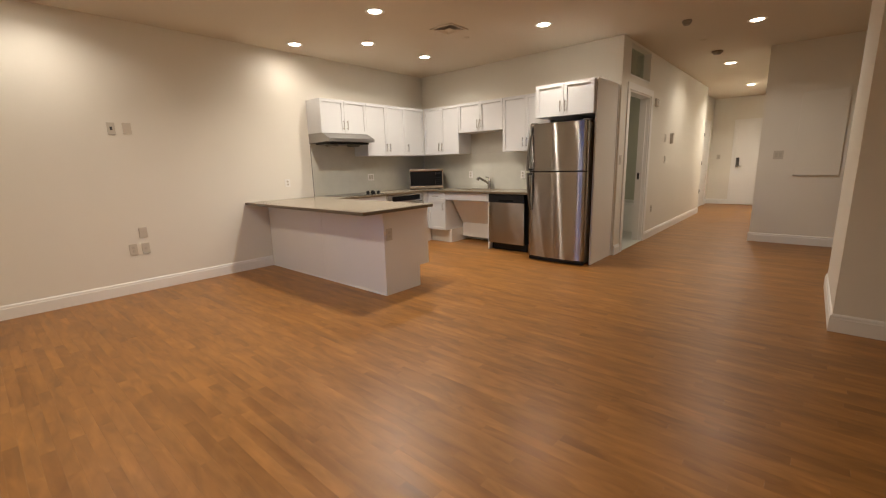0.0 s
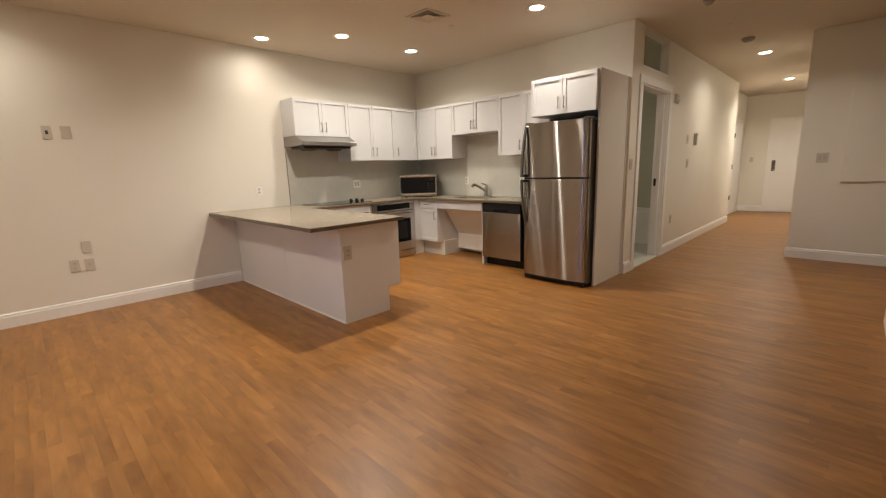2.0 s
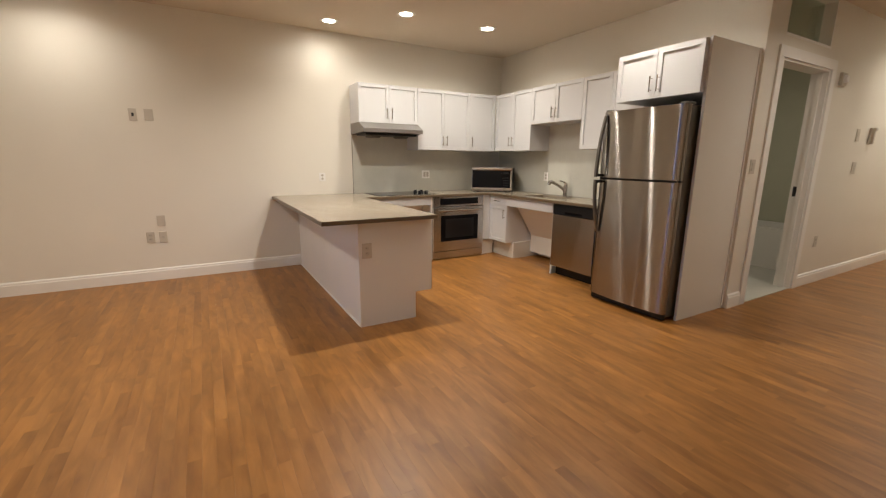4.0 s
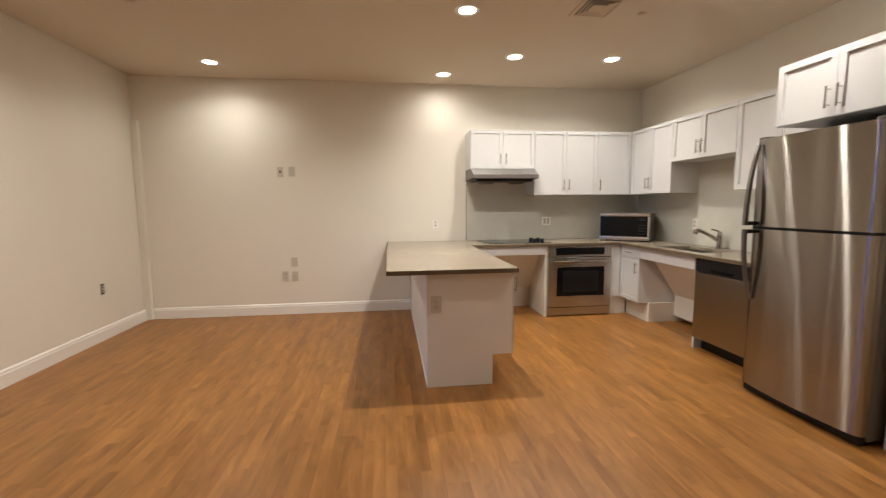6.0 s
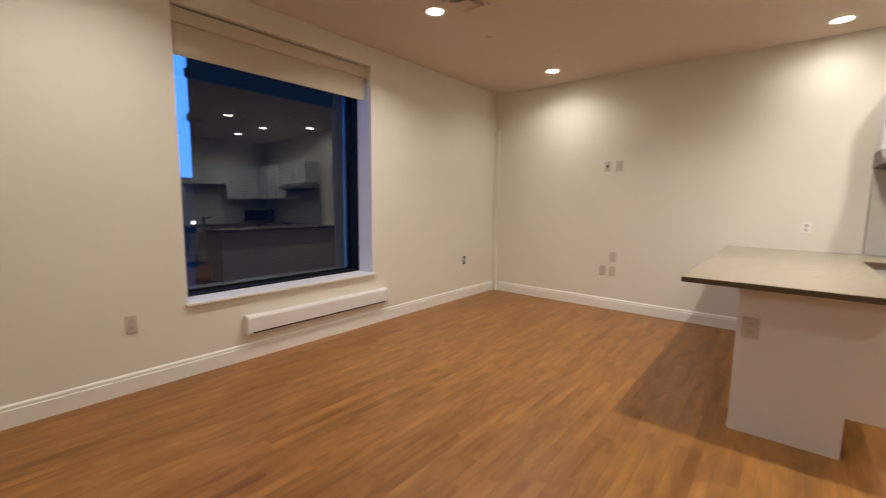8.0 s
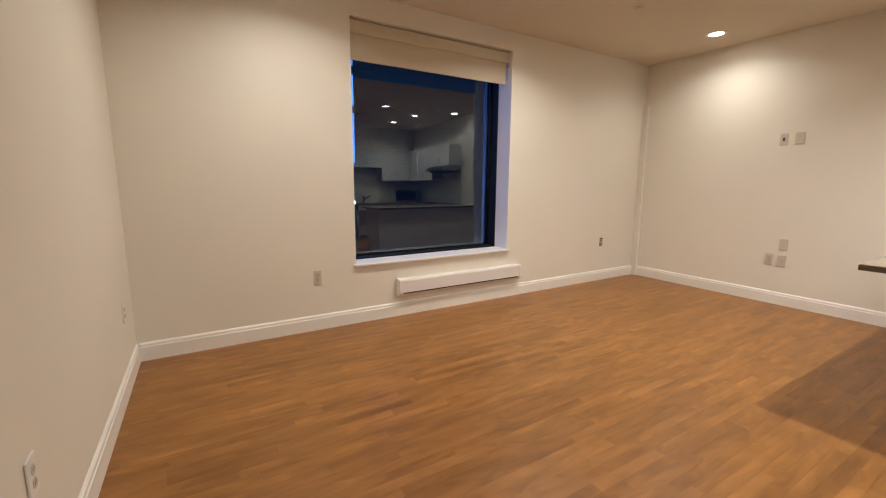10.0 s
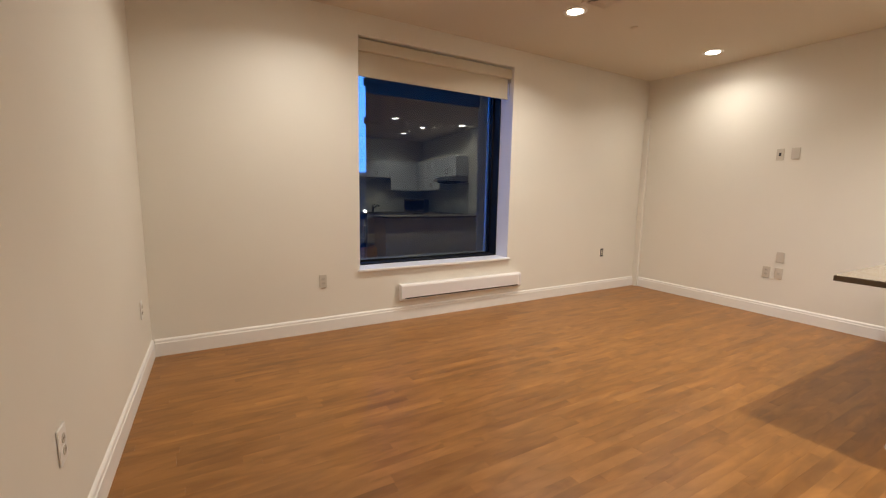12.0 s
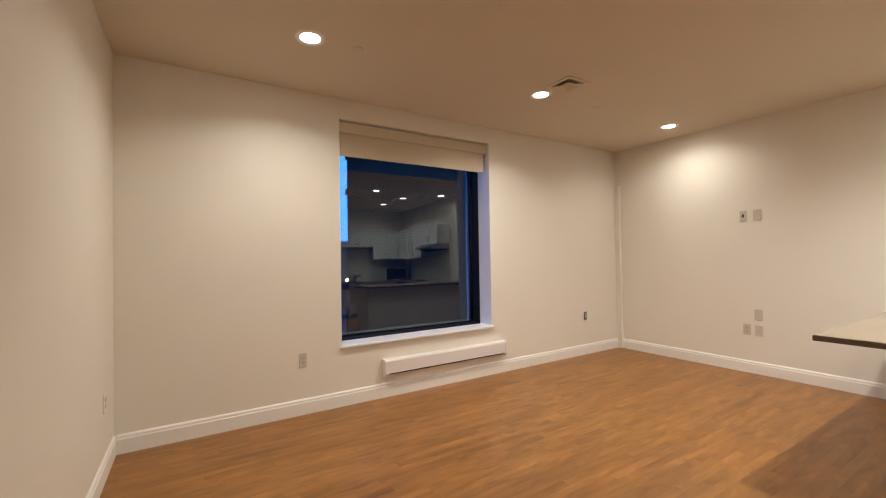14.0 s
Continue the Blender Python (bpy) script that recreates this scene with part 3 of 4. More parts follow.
# ---- access panel on the partition ----
ap = thing("access_panel", "flat white electrical panel cover on the partition", "panel", (5.40, 8.25, 1.54))
part("cover", bx(-0.24, 0.24, -0.03, -0.001, -0.56, 0.56, bevel=0.003), M_WALL, ap)


# ---- ceiling fixtures ----
def can_light():
    t = thing("recessed_light", "round white recessed ceiling light, switched on", "ceiling light", (*CANS[0][:2], CEIL), group="recessed ceiling lights")
    bm = bmesh.new()
    R = [(0.062, -0.001), (0.070, -0.006), (0.092, -0.005), (0.098, 0.0)]
    seg = 40
    rings = [[bm.verts.new((r * math.cos(6.283185 * k / seg), r * math.sin(6.283185 * k / seg), z)) for k in range(seg)] for r, z in R]
    for a, b in zip(rings, rings[1:]):
        for k in range(seg):
            bm.faces.new((a[k], a[(k + 1) % seg], b[(k + 1) % seg], b[k]))
    part("trim_ring", bm, M_TRIM, t, smooth=True)
    bm = bmesh.new()
    bmesh.ops.create_circle(bm, cap_ends=True, segments=40, radius=0.066, matrix=Matrix.Translation((0, 0, -0.002)))
    part("lens", bm, M_LENS, t, "glowing frosted lens")
    return t


first = can_light()
for x, y, f in CANS[1:]:
    copy_thing(first, pose(x, y, CEIL))
for x, y, f in CANS:
    ld = bpy.data.lights.new("can_light", "AREA")
    ld.shape, ld.size = "DISK", 0.09
    ld.energy, ld.color, ld.spread = CAN_WATTS * f, CAN_COLOR, radians(CAN_SPREAD)
    lo = new("can_lamp", ld)
    lo.matrix_basis = pose(x, y, CEIL - 0.008)


def vent(x, y, w, rz):
    t = thing("ceiling_vent", "square louvred ceiling air diffuser", "air vent", (x, y, CEIL), rz)
    bm = bmesh.new()
    for a in ((-w, w, -w, -w + 0.03), (-w, w, w - 0.03, w), (-w, -w + 0.03, -w + 0.03, w - 0.03), (w - 0.03, w, -w + 0.03, w - 0.03)):
        box(bm, *a, -0.010, -0.001, bevel=0.002)
    part("frame", bm, M_CEIL, t)
    # flat sheet whose darker colour stands for the shade behind the louvres
    part("backing", bx(-w + 0.03, w - 0.03, -w + 0.03, w - 0.03, -0.003, -0.001), M_VENT, t, "shaded opening")
    for k, r in enumerate((0.9, 0.68, 0.46)):
        q = (w - 0.03) * r
        bm = bmesh.new()
        for sx, sy in ((1, 0), (-1, 0), (0, 1), (0, -1)):
            o = [(-q, 0), (q, 0), (q - 0.018, -0.02), (-q + 0.018, -0.02)]
            f = [bm.verts.new((u if sx == 0 else sx * (q + v), u if sx != 0 else sy * (q + v), -0.004 - 0.010 * (1 if v == 0 else 0))) if sx == 0 else
                 bm.verts.new((sx * (q + v), u, -0.004 - 0.010 * (1 if v == 0 else 0))) for u, v in o]
            bm.faces.new(f)
        part("louvre", bm, M_CEIL, t)
    part("core", bx(-0.05, 0.05, -0.05, 0.05, -0.012, -0.008, bevel=0.002), M_CEIL, t)
    return t


vent(2.09, 4.40, 0.155, 0)
vent(2.47, 1.27, 0.13, 0)


def disc_thing(name, label, cat, x, y, r, h, m):
    t = thing(name, label, cat, (x, y, CEIL))
    bm = bmesh.new()
    cyl(bm, (0, 0, -0.001), (0, 0, -h * 0.5), r, r)
    part("base", bm, m, t, smooth=True)
    bm = bmesh.new()
    cyl(bm, (0, 0, -h * 0.5), (0, 0, -h), r * 0.85, r * 0.6)
    part("cap", bm, m, t, smooth=True)


disc_thing("smoke_detector", "round beige smoke detector on the ceiling", "smoke detector", 4.14, 7.99, 0.07, 0.045, M_DETECT)
disc_thing("smoke_detector", "small beige detector on the ceiling", "smoke detector", 4.125, 6.10, 0.05, 0.05, M_DETECT)
for x, y in ((4.104, 7.14), (2.03, 4.80), (1.80, 1.04), (4.21, 0.935)):
    disc_thing("sprinkler_cover", "small round white sprinkler cover on the ceiling", "sprinkler", x, y, 0.035, 0.012, M_CEIL)

# strobe beside the bathroom door
st = thing("alarm_strobe", "white wall alarm strobe beside the bathroom door", "alarm", (HX, 7.66, 2.10), 90)
part("base", bx(-0.06, 0.06, -0.03, -0.001, -0.06, 0.06, bevel=0.006), M_PLATE, st)
bm = bmesh.new()
cyl(bm, (0, -0.03, 0), (0, -0.055, 0), 0.04, 0.03)
part("lens", bm, M_TRIM, st, "frosted white strobe lens", smooth=True)

# ---- kitchen ----
def bar_handle(parent, p, horizontal, out, L=0.12):
    """A slim bar pull. p: middle on the door face; out: unit vector away from the door; along z unless horizontal."""
    p, out = Vector(p), Vector(out)
    along = Vector((-out.y, out.x, 0)) if horizontal else Vector((0, 0, 1))
    bm = bmesh.new()
    a, b = p + out * 0.03 - along * L / 2, p + out * 0.03 + along * L / 2
    cyl(bm, a, b, 0.0055, seg=10)
    for q in (p - along * L * 0.36, p + along * L * 0.36):
        cyl(bm, q, q + out * 0.03, 0.0045, seg=8)
    return part("handle", bm, M_CHROME, parent, "slim satin nickel bar handle", smooth=True)


def shaker(parent, w, h, name="door"):
    """A shaker door in its own xz plane, face at y = -0.02, origin at its lower left corner; returns the door."""
    g, s = 0.0015, 0.058 if h > 0.25 else 0.035
    bm = bx(g, w - g, -0.02, 0, g, h - g)
    front = min(bm.faces, key=lambda f: f.calc_center_median().y)
    bmesh.ops.inset_region(bm, faces=[front], thickness=s, depth=0)
    bmesh.ops.inset_region(bm, faces=[front], thickness=0.0015, depth=0)
    for v in front.verts:
        v.co.y += 0.012
    return part(name, bm, M_CAB, parent)


def upper(name, x, y, z0, z1, rz, width, depth, doors, label, handles="bottom"):
    """Wall cabinet: origin at its front lower left corner, front looking along its own -y."""
    t = thing(name, label, "kitchen cabinet", (x, y, z0), rz, group="white wall cabinets")
    h = z1 - z0
    part("body", bx(0, width, 0.0005, depth, 0, h, bevel=0.001), M_CAB, t)
    wd = width / doors
    for k in range(doors):
        d = shaker(t, wd, h)
        d.location = (k * wd, 0, 0)
        side = (wd - 0.032) if (k % 2 == 0 and doors > 1) else 0.032
        if h < 0.5:
            hz = 0.11
        else:
            hz = 0.12
        bar_handle(d, (side, -0.02, hz), False, (0, -1, 0), 0.125)
    return t


UT = 2.18
# along the west wall: front looks to +x, so rz = 90; own x runs along +y
upper("wall_cabinet", 0.31, 3.79, 1.735, UT, 90, 0.775, 0.309, 2, "short white shaker cabinet over the range hood")
upper("wall_cabinet", 0.31, 4.566, 1.425, UT, 90, 0.79, 0.309, 2, "white shaker wall cabinet with two doors")
upper("wall_cabinet", 0.31, 5.357, 1.425, UT, 90, 0.43, 0.309, 1, "white shaker wall cabinet with one door in the corner")
# along the north wall: front looks to -y
upper("wall_cabinet", 0.335, 5.81, 1.425, UT, 0, 0.745, 0.309, 2, "white shaker wall cabinet with two doors")
upper("wall_cabinet", 1.081, 5.81, 1.745, UT, 0, 0.82, 0.309, 2, "short white shaker cabinet above the sink")
upper("wall_cabinet", 1.902, 5.81, 1.425, UT, 0, 0.755, 0.309, 2, "white shaker wall cabinet beside the refrigerator")
upper("fridge_cabinet", 2.66, 5.40, 1.805, UT + 0.005, 0, 0.738, 0.715, 2, "deep white shaker cabinet above the refrigerator")
fsp = thing("fridge_side_panel", "tall white end panel beside the refrigerator", "panel", (3.399, 5.425, 0))
part("board", bx(0, 0.021, 0.002, 0.693, 0, 2.195), M_PANEL, fsp)
part("edge_band", bx(0, 0.021, 0.0, 0.0019, 0, 2.195), M_CAB, fsp, "white edge band")
part("wall_scribe", bx(0.0212, 0.030, 0.672, 0.693, 0, 2.195), M_PANEL, fsp)

# range hood
hood = thing("range_hood", "stainless steel under-cabinet range hood", "range hood", (0.001, 3.79, 1.57))
bm = bmesh.new()
prism(bm, [(0, 0.163), (0.33, 0.163), (0.49, 0.085), (0.49, 0.045), (0.0, 0.03)], "y", 0.0, 0.772)
part("canopy", bm, M_STEEL_HOOD, hood)
part("filter", bx(0.08, 0.42, 0.05, 0.72, 0.012, 0.036, bevel=0.004), M_BLACK, hood, "dark grease filter")
for y in (0.2, 0.57):
    bm = bmesh.new()
    cyl(bm, (0.25, y, 0.012), (0.25, y, -0.012), 0.10, 0.085, 24)
    part("fan_inlet", bm, M_DARKGREY, hood, "", True)
part("front_lip", bx(0.482, 0.494, 0.0, 0.772, 0.04, 0.088, bevel=0.003), M_STEEL_HOOD, hood)

# worktop: one continuous slab, island and both runs, with the sink cut out
CT, CB = 0.864, 0.834
SX0, SX1, SY0, SY1 = 1.17, 1.77, 5.64, 5.98
wt = thing("worktop", "taupe speckled quartz worktop running round the kitchen", "worktop", (0, 0, 0))
bm = bmesh.new()
prism(bm, [(0.001, 2.81), (2.36, 2.81), (2.36, 3.735), (0.625, 3.735), (0.625, 5.515), (SX0, 5.515), (SX0, SY1), (SX1, SY1), (SX1, SY0),
           (SX0, SY0), (SX0, 5.515), (2.625, 5.515), (2.625, 6.113), (0.001, 6.113)], "z", CB, CT)
part("slab", bm, M_STONE, wt)
# edge strips in a much darker colour than the slab top
bm = bmesh.new()
for a in ((0.001, 2.36, 2.807, 2.8105), (2.3595, 2.3635, 2.807, 3.738), (0.625, 2.36, 3.7345, 3.738), (0.6245, 0.628, 3.738, 5.512), (0.6245, 2.625, 5.512, 5.5155)):
    box(bm, *a, CB - 0.001, CT - 0.003)
part("edge", bm, M_EDGE, wt, "darker edge strip")

# island
isl = thing("island", "white panelled kitchen island with raised toe space", "kitchen island", (0, 0, 0))
for x0, x1 in ((0.018, 1.238), (1.242, 2.287)):
    part("back_panel", bx(x0, x1, 3.09, 3.108, 0.0, CB), M_PANEL, isl)
part("floor_strip", bx(0.018, 2.287, 3.082, 3.0899, 0.0, 0.014), M_TRIM, isl)
bm = bmesh.new()
prism(bm, [(3.088, 0), (3.565, 0), (3.565, 0.225), (3.708, 0.225), (3.708, CB), (3.088, CB)], "x", 2.287, 2.305)
part("end_panel", bm, M_PANEL, isl)
part("body", bx(0.66, 2.286, 3.109, 3.705, 0.225, CB - 0.002), M_CAB, isl)
part("toe_kick", bx(0.66, 2.286, 3.545, 3.563, 0, 0.225), M_PANEL, isl)
for k in range(3):
    x1 = 2.286 - k * 0.54
    d = shaker(isl, 0.536, 0.60)
    d.matrix_basis = pose(x1, 3.7055, 0.228, 0, 0, 180)
    bar_handle(d, (0.04, -0.02, 0.5), False, (0, -1, 0))
part("filler", bx(0.012, 0.66, 3.7, 3.72, CB - 0.11, CB - 0.002), M_CAB, isl)

# cooktop on the worktop
ck = thing("cooktop", "black glass electric cooktop set in the worktop", "cooktop", (0.08, 3.93, CT))
part("glass_top", bx(0, 0.50, 0, 0.76, 0.001, 0.009, bevel=0.002), M_BLACKGLASS, ck)
bm = bmesh.new()
for a in ((-0.006, 0.506, -0.006, 0.0), (-0.006, 0.506, 0.76, 0.766), (0.50, 0.506, 0, 0.76), (-0.006, 0, 0, 0.76)):
    box(bm, *a, 0.0005, 0.005)
part("rim", bm, M_STEEL_H, ck, "thin steel rim")
for i, (x, y) in enumerate(((0.20, 0.56), (0.20, 0.65), (0.34, 0.56), (0.34, 0.65))):
    bm = bmesh.new()
    cyl(bm, (x, y + 0.06, 0.006), (x, y + 0.06, 0.030), 0.025, 0.021, 20)
    box(bm, x - 0.005, x + 0.005, y + 0.038, y + 0.082, 0.026, 0.042, bevel=0.002)
    part("knob", bm, M_BLACK, ck, "black control knob")

# open knee space under the cooktop
ap1 = thing("cooktop_apron", "white apron panel over an open knee space", "panel", (0, 0, 0))
part("rail", bx(0.59, 0.608, 3.725, 4.615, 0.735, CB, bevel=0.001), M_CAB, ap1)
bm = bmesh.new()
prism(bm, [(0.05, 0.25), (0.068, 0.25), (0.42, 0.735), (0.40, 0.735)], "y", 3.74, 4.612)
part("pipe_cover", bm, M_PANEL, ap1)
part("back_board", bx(0.03, 0.05, 3.74, 4.612, 0.0, 0.27), M_PANEL, ap1)
oc = thing("oven_cabinet", "white oven housing cabinet", "kitchen cabinet", (0, 0, 0))
part("side_panel", bx(0.02, 0.60, 4.615, 4.637, 0.0, CB), M_PANEL, oc)
part("side_panel", bx(0.02, 0.60, 5.42, 5.442, 0.0, CB), M_PANEL, oc)
part("corner_filler", bx(0.58, 0.60, 5.442, 5.54, 0.215, CB), M_CAB, oc)
part("back_board", bx(0.01, 0.03, 4.637, 5.42, 0.0, CB - 0.001), M_PANEL, oc)
part("kick_filler", bx(0.55, 0.565, 5.442, 5.64, 0.0, 0.215), M_PANEL, oc)

ov = thing("wall_oven", "stainless steel built-in oven with black window", "oven", (0.60, 4.637, 0.0))
part("body", bx(-0.5, 0.0, 0.004, 0.779, 0.02, 0.83), M_DARKGREY, ov)
cp = part("control_panel", bx(0.0005, 0.022, 0.003, 0.78, 0.705, 0.83, bevel=0.003), M_STEEL_H, ov)
part("display", bx(0.02, 0.0235, 0.10, 0.69, 0.728, 0.808, bevel=0.001), M_BLACKGLASS, cp, "black glass display")
dr = part("oven_door", bx(0.0005, 0.03, 0.003, 0.78, 0.115, 0.698, bevel=0.004), M_STEEL_H, ov)
part("window", bx(0.028, 0.0315, 0.11, 0.69, 0.245, 0.585, bevel=0.001), M_BLACKGLASS, dr, "black glass window")
part("window_inner", bx(0.0312, 0.0322, 0.18, 0.62, 0.29, 0.54), M_BLACK, dr)
bm = bmesh.new()
cyl(bm, (0.075, 0.06, 0.655), (0.075, 0.72, 0.655), 0.012, seg=16)
for y in (0.09, 0.69):
    cyl(bm, (0.028, y, 0.655), (0.075, y, 0.655), 0.009, seg=10)
part("handle", bm, M_CHROME, dr, "steel bar handle", True)
part("lower_panel", bx(0.0005, 0.02, 0.003, 0.78, 0.015, 0.108, bevel=0.002), M_STEEL_H, ov)

# base run under the sink
db = thing("drawer_cabinet", "white base cabinet with drawer and door", "kitchen cabinet", (0.545, 5.565, 0.0))
part("body", bx(0.0, 0.425, 0.0005, 0.545, 0.215, CB - 0.001), M_CAB, db)
d = shaker(db, 0.37, 0.125, "drawer")
d.location = (0.055, 0, 0.703)
bar_handle(d, (0.185, -0.02, 0.062), True, (0, -1, 0), 0.12)
d = shaker(db, 0.37, 0.483)
d.location = (0.055, 0, 0.217)
bar_handle(d, (0.335, -0.02, 0.385), False, (0, -1, 0), 0.125)
part("plinth", bx(0.0, 0.45, 0.10, 0.545, 0.0, 0.215), M_PANEL, db)
sa = thing("sink_apron", "white sink apron over an open knee space", "panel", (0, 0, 0))
part("rail", bx(0.971, 1.80, 5.548, 5.566, 0.715, CB - 0.001, bevel=0.001), M_CAB, sa)
bm = bmesh.new()
prism(bm, [(5.70, 0.70), (5.72, 0.70), (5.99, 0.30), (5.97, 0.30)], "x", 0.99, 1.80)
part("pipe_cover", bm, M_PANEL, sa)
part("back_board", bx(0.995, 1.80, 5.97, 5.99, 0.07, 0.32), M_PANEL, sa)
part("end_panel", bx(1.80, 1.822, 5.56, 6.11, 0.0, CB - 0.001), M_CAB, sa)

snk = thing("sink", "undermount stainless steel kitchen sink", "sink", (0, 0, 0))
bm = bmesh.new()
z0 = 0.70
for a in ((SX0 - 0.015, SX0, SY0 - 0.015, SY1 + 0.015, z0, CB - 0.001), (SX1, SX1 + 0.015, SY0 - 0.015, SY1 + 0.015, z0, CB - 0.001),
          (SX0, SX1, SY0 - 0.015, SY0, z0, CB - 0.001), (SX0, SX1, SY1, SY1 + 0.015, z0, CB - 0.001), (SX0, SX1, SY0, SY1, z0, z0 + 0.012)):
    box(bm, *a)
part("basin", bm, M_SINK, snk)
bm = bmesh.new()
cyl(bm, (1.47, 5.82, z0 + 0.012), (1.47, 5.82, z0 + 0.016), 0.04)
part("drain", bm, M_CHROME, snk)

fa = thing("faucet", "satin nickel pull-out kitchen faucet with lever", "faucet", (1.495, 6.045, CT))
bm = bmesh.new()
cyl(bm, (0, 0, 0.0005), (0, 0, 0.012), 0.03, 0.028)
cyl(bm, (0, 0, 0.012), (0, 0, 0.14), 0.027, 0.025)
part("body", bm, M_CHROME, fa, "", True)
bm = bmesh.new()
tube(bm, [(0, 0, 0.07), (-0.03, -0.055, 0.115), (-0.07, -0.13, 0.165), (-0.085, -0.16, 0.178), (-0.095, -0.18, 0.172), (-0.10, -0.188, 0.14)], [0.020, 0.018, 0.019, 0.022, 0.023, 0.021])
part("spout", bm, M_CHROME, fa, "", True)
bm = bmesh.new()
cyl(bm, (0, 0, 0.14), (0, 0, 0.17), 0.025, 0.016)
tube(bm, [(0, 0, 0.155), (-0.012, -0.02, 0.178), (-0.035, -0.07, 0.192)], [0.012, 0.010, 0.008])
part("lever", bm, M_CHROME, fa, "", True)

dw = thing("dishwasher", "stainless steel dishwasher with black control strip", "dishwasher", (1.826, 5.56, 0.0))
part("body", bx(0.004, 0.594, 0.001, 0.54, 0.112, 0.83), M_BLACK, dw)
part("door", bx(0.002, 0.596, -0.026, 0.0, 0.115, 0.708, bevel=0.004), M_STEEL, dw)
cs = part("control_strip", bx(0.002, 0.596, -0.028, 0.0, 0.712, 0.826, bevel=0.004), M_BLACK, dw, "black control strip")
part("grip", bx(0.18, 0.42, -0.031, -0.027, 0.722, 0.748, bevel=0.002), M_BLACKGLASS, cs)
part("kick_plate", bx(0.004, 0.594, 0.07, 0.085, 0.0, 0.11), M_BLACK, dw, "black kick plate")

# refrigerator
fr = thing("refrigerator", "stainless steel top-freezer refrigerator with dark case", "refrigerator", (2.632, 5.25, 0.0))
FW = 0.752
part("case", bx(0.006, FW - 0.006, 0.085, 0.80, 0.03, 1.715, bevel=0.004), M_DARKGREY, fr, "dark grey textured case")


def fridge_door(z0, z1, name):
    """Door with a gently bowed front and rounded vertical edges."""
    bm = bmesh.new()
    n = 28
    pts = [(0.0, 0.082)]
    for i in range(n + 1):
        u = i / n
        edge = min(u, 1 - u)
        y = 0.030 * (2 * u - 1) ** 2
        if edge < 0.04:
            y += 0.018 * (1 - edge / 0.04) ** 2
        pts.append((u * FW, y))
    pts.append((FW, 0.082))
    prism(bm, pts, "z", z0, z1)
    return part(name, bm, M_STEEL, fr, "brushed stainless door", True)


fd = fridge_door(1.155, 1.722, "freezer_door")
rd = fridge_door(0.065, 1.138, "fridge_door")
part("gasket", bx(0.012, FW - 0.012, 0.03, 0.08, 1.1385, 1.1545), M_BLACK, fr, "black gasket gap")
for dpar, za, zb in ((fd, 1.160, 1.69), (rd, 0.66, 1.133)):
    bm = bmesh.new()
    top = za > 1
    zs = [za + (zb - za) * k / 10 for k in range(11)]
    path = []
    for k, z in enumerate(zs):
        u = k / 10 if top else 1 - k / 10
        path.append((0.040 - 0.022 * (1 - u ** 2), 0.012 - 0.045 * (1 - u ** 2.2), z))
    rings = []
    for k, (x, y, z) in enumerate(path):
        w, d = 0.017, 0.007 + 0.004 * (k if not top else 10 - k) / 10
        rings.append([bm.verts.new((x + a * w, y + b * d, z)) for a, b in ((-1, 0.6), (-0.7, -1), (0.7, -1), (1, 0.6), (0.6, 1), (-0.6, 1))])
    for r0, r1 in zip(rings, rings[1:]):
        for k in range(6):
            bm.faces.new((r0[k], r0[(k + 1) % 6], r1[(k + 1) % 6], r1[k]))
    bm.faces.new(rings[0][::-1])
    bm.faces.new(rings[-1])
    grip = part("handle", bm, M_STRAP, dpar, "bowed steel strap handle", True)
    endz = zs[0] + 0.014 if top else zs[-1] - 0.014
    part("handle_post", bx(0.010, 0.034, -0.03, 0.034, endz - 0.013, endz + 0.013, bevel=0.003), M_BLACK, grip, "black handle mount")
part("grille", bx(0.01, FW - 0.01, 0.05, 0.085, 0.012, 0.064), M_BLACK, fr, "black toe grille")
for x in (0.06, FW - 0.06):
    bm = bmesh.new()
    cyl(bm, (x, 0.12, 0.0), (x, 0.12, 0.031), 0.018)
    part("foot", bm, M_BLACK, fr)
for x in (0.02, FW - 0.06):
    part("hinge_cover", bx(x, x + 0.06, 0.03, 0.13, 1.7225, 1.738, bevel=0.004), M_DARKGREY, fr)

# microwave set across the corner
mw = thing("microwave", "stainless countertop microwave with black door window", "microwave", (0.50, 5.635, CT), 47)
# own front looks along -y; rz = 45 turns it to face the room
W, D_, H_ = 0.56, 0.36, 0.335
part("case", bx(-W / 2, W / 2, 0.0, D_, 0.012, H_, bevel=0.006), M_DARKGREY, mw, "dark case")
fp = part("front_frame", bx(-W / 2, W / 2, -0.02, -0.0005, 0.012, H_, bevel=0.004), M_STEEL_H, mw, "steel front")
for z0, z1 in ((0.012, 0.064), (H_ - 0.042, H_)):
    bm = bmesh.new()
    prism(bm, [(-0.02, z0), (-0.030, z0 + 0.006), (-0.034, (z0 + z1) / 2), (-0.030, z1 - 0.006), (-0.02, z1)], "x", -W / 2 + 0.004, W / 2 - 0.004)
    part("trim_band", bm, M_CHROME, fp, "polished steel band", True)
part("door_window", bx(-W / 2 + 0.007, W / 2 - 0.135, -0.0245, -0.0195, 0.064, H_ - 0.042, bevel=0.002), M_BLACKGLASS, fp, "black door glass")
kp = part("keypad", bx(W / 2 - 0.134, W / 2 - 0.022, -0.0245, -0.0195, 0.064, H_ - 0.042, bevel=0.002), M_BLACKGLASS, fp, "black keypad")
part("readout", bx(W / 2 - 0.118, W / 2 - 0.045, -0.0254, -0.0243, H_ - 0.088, H_ - 0.060), M_BLACK, kp)
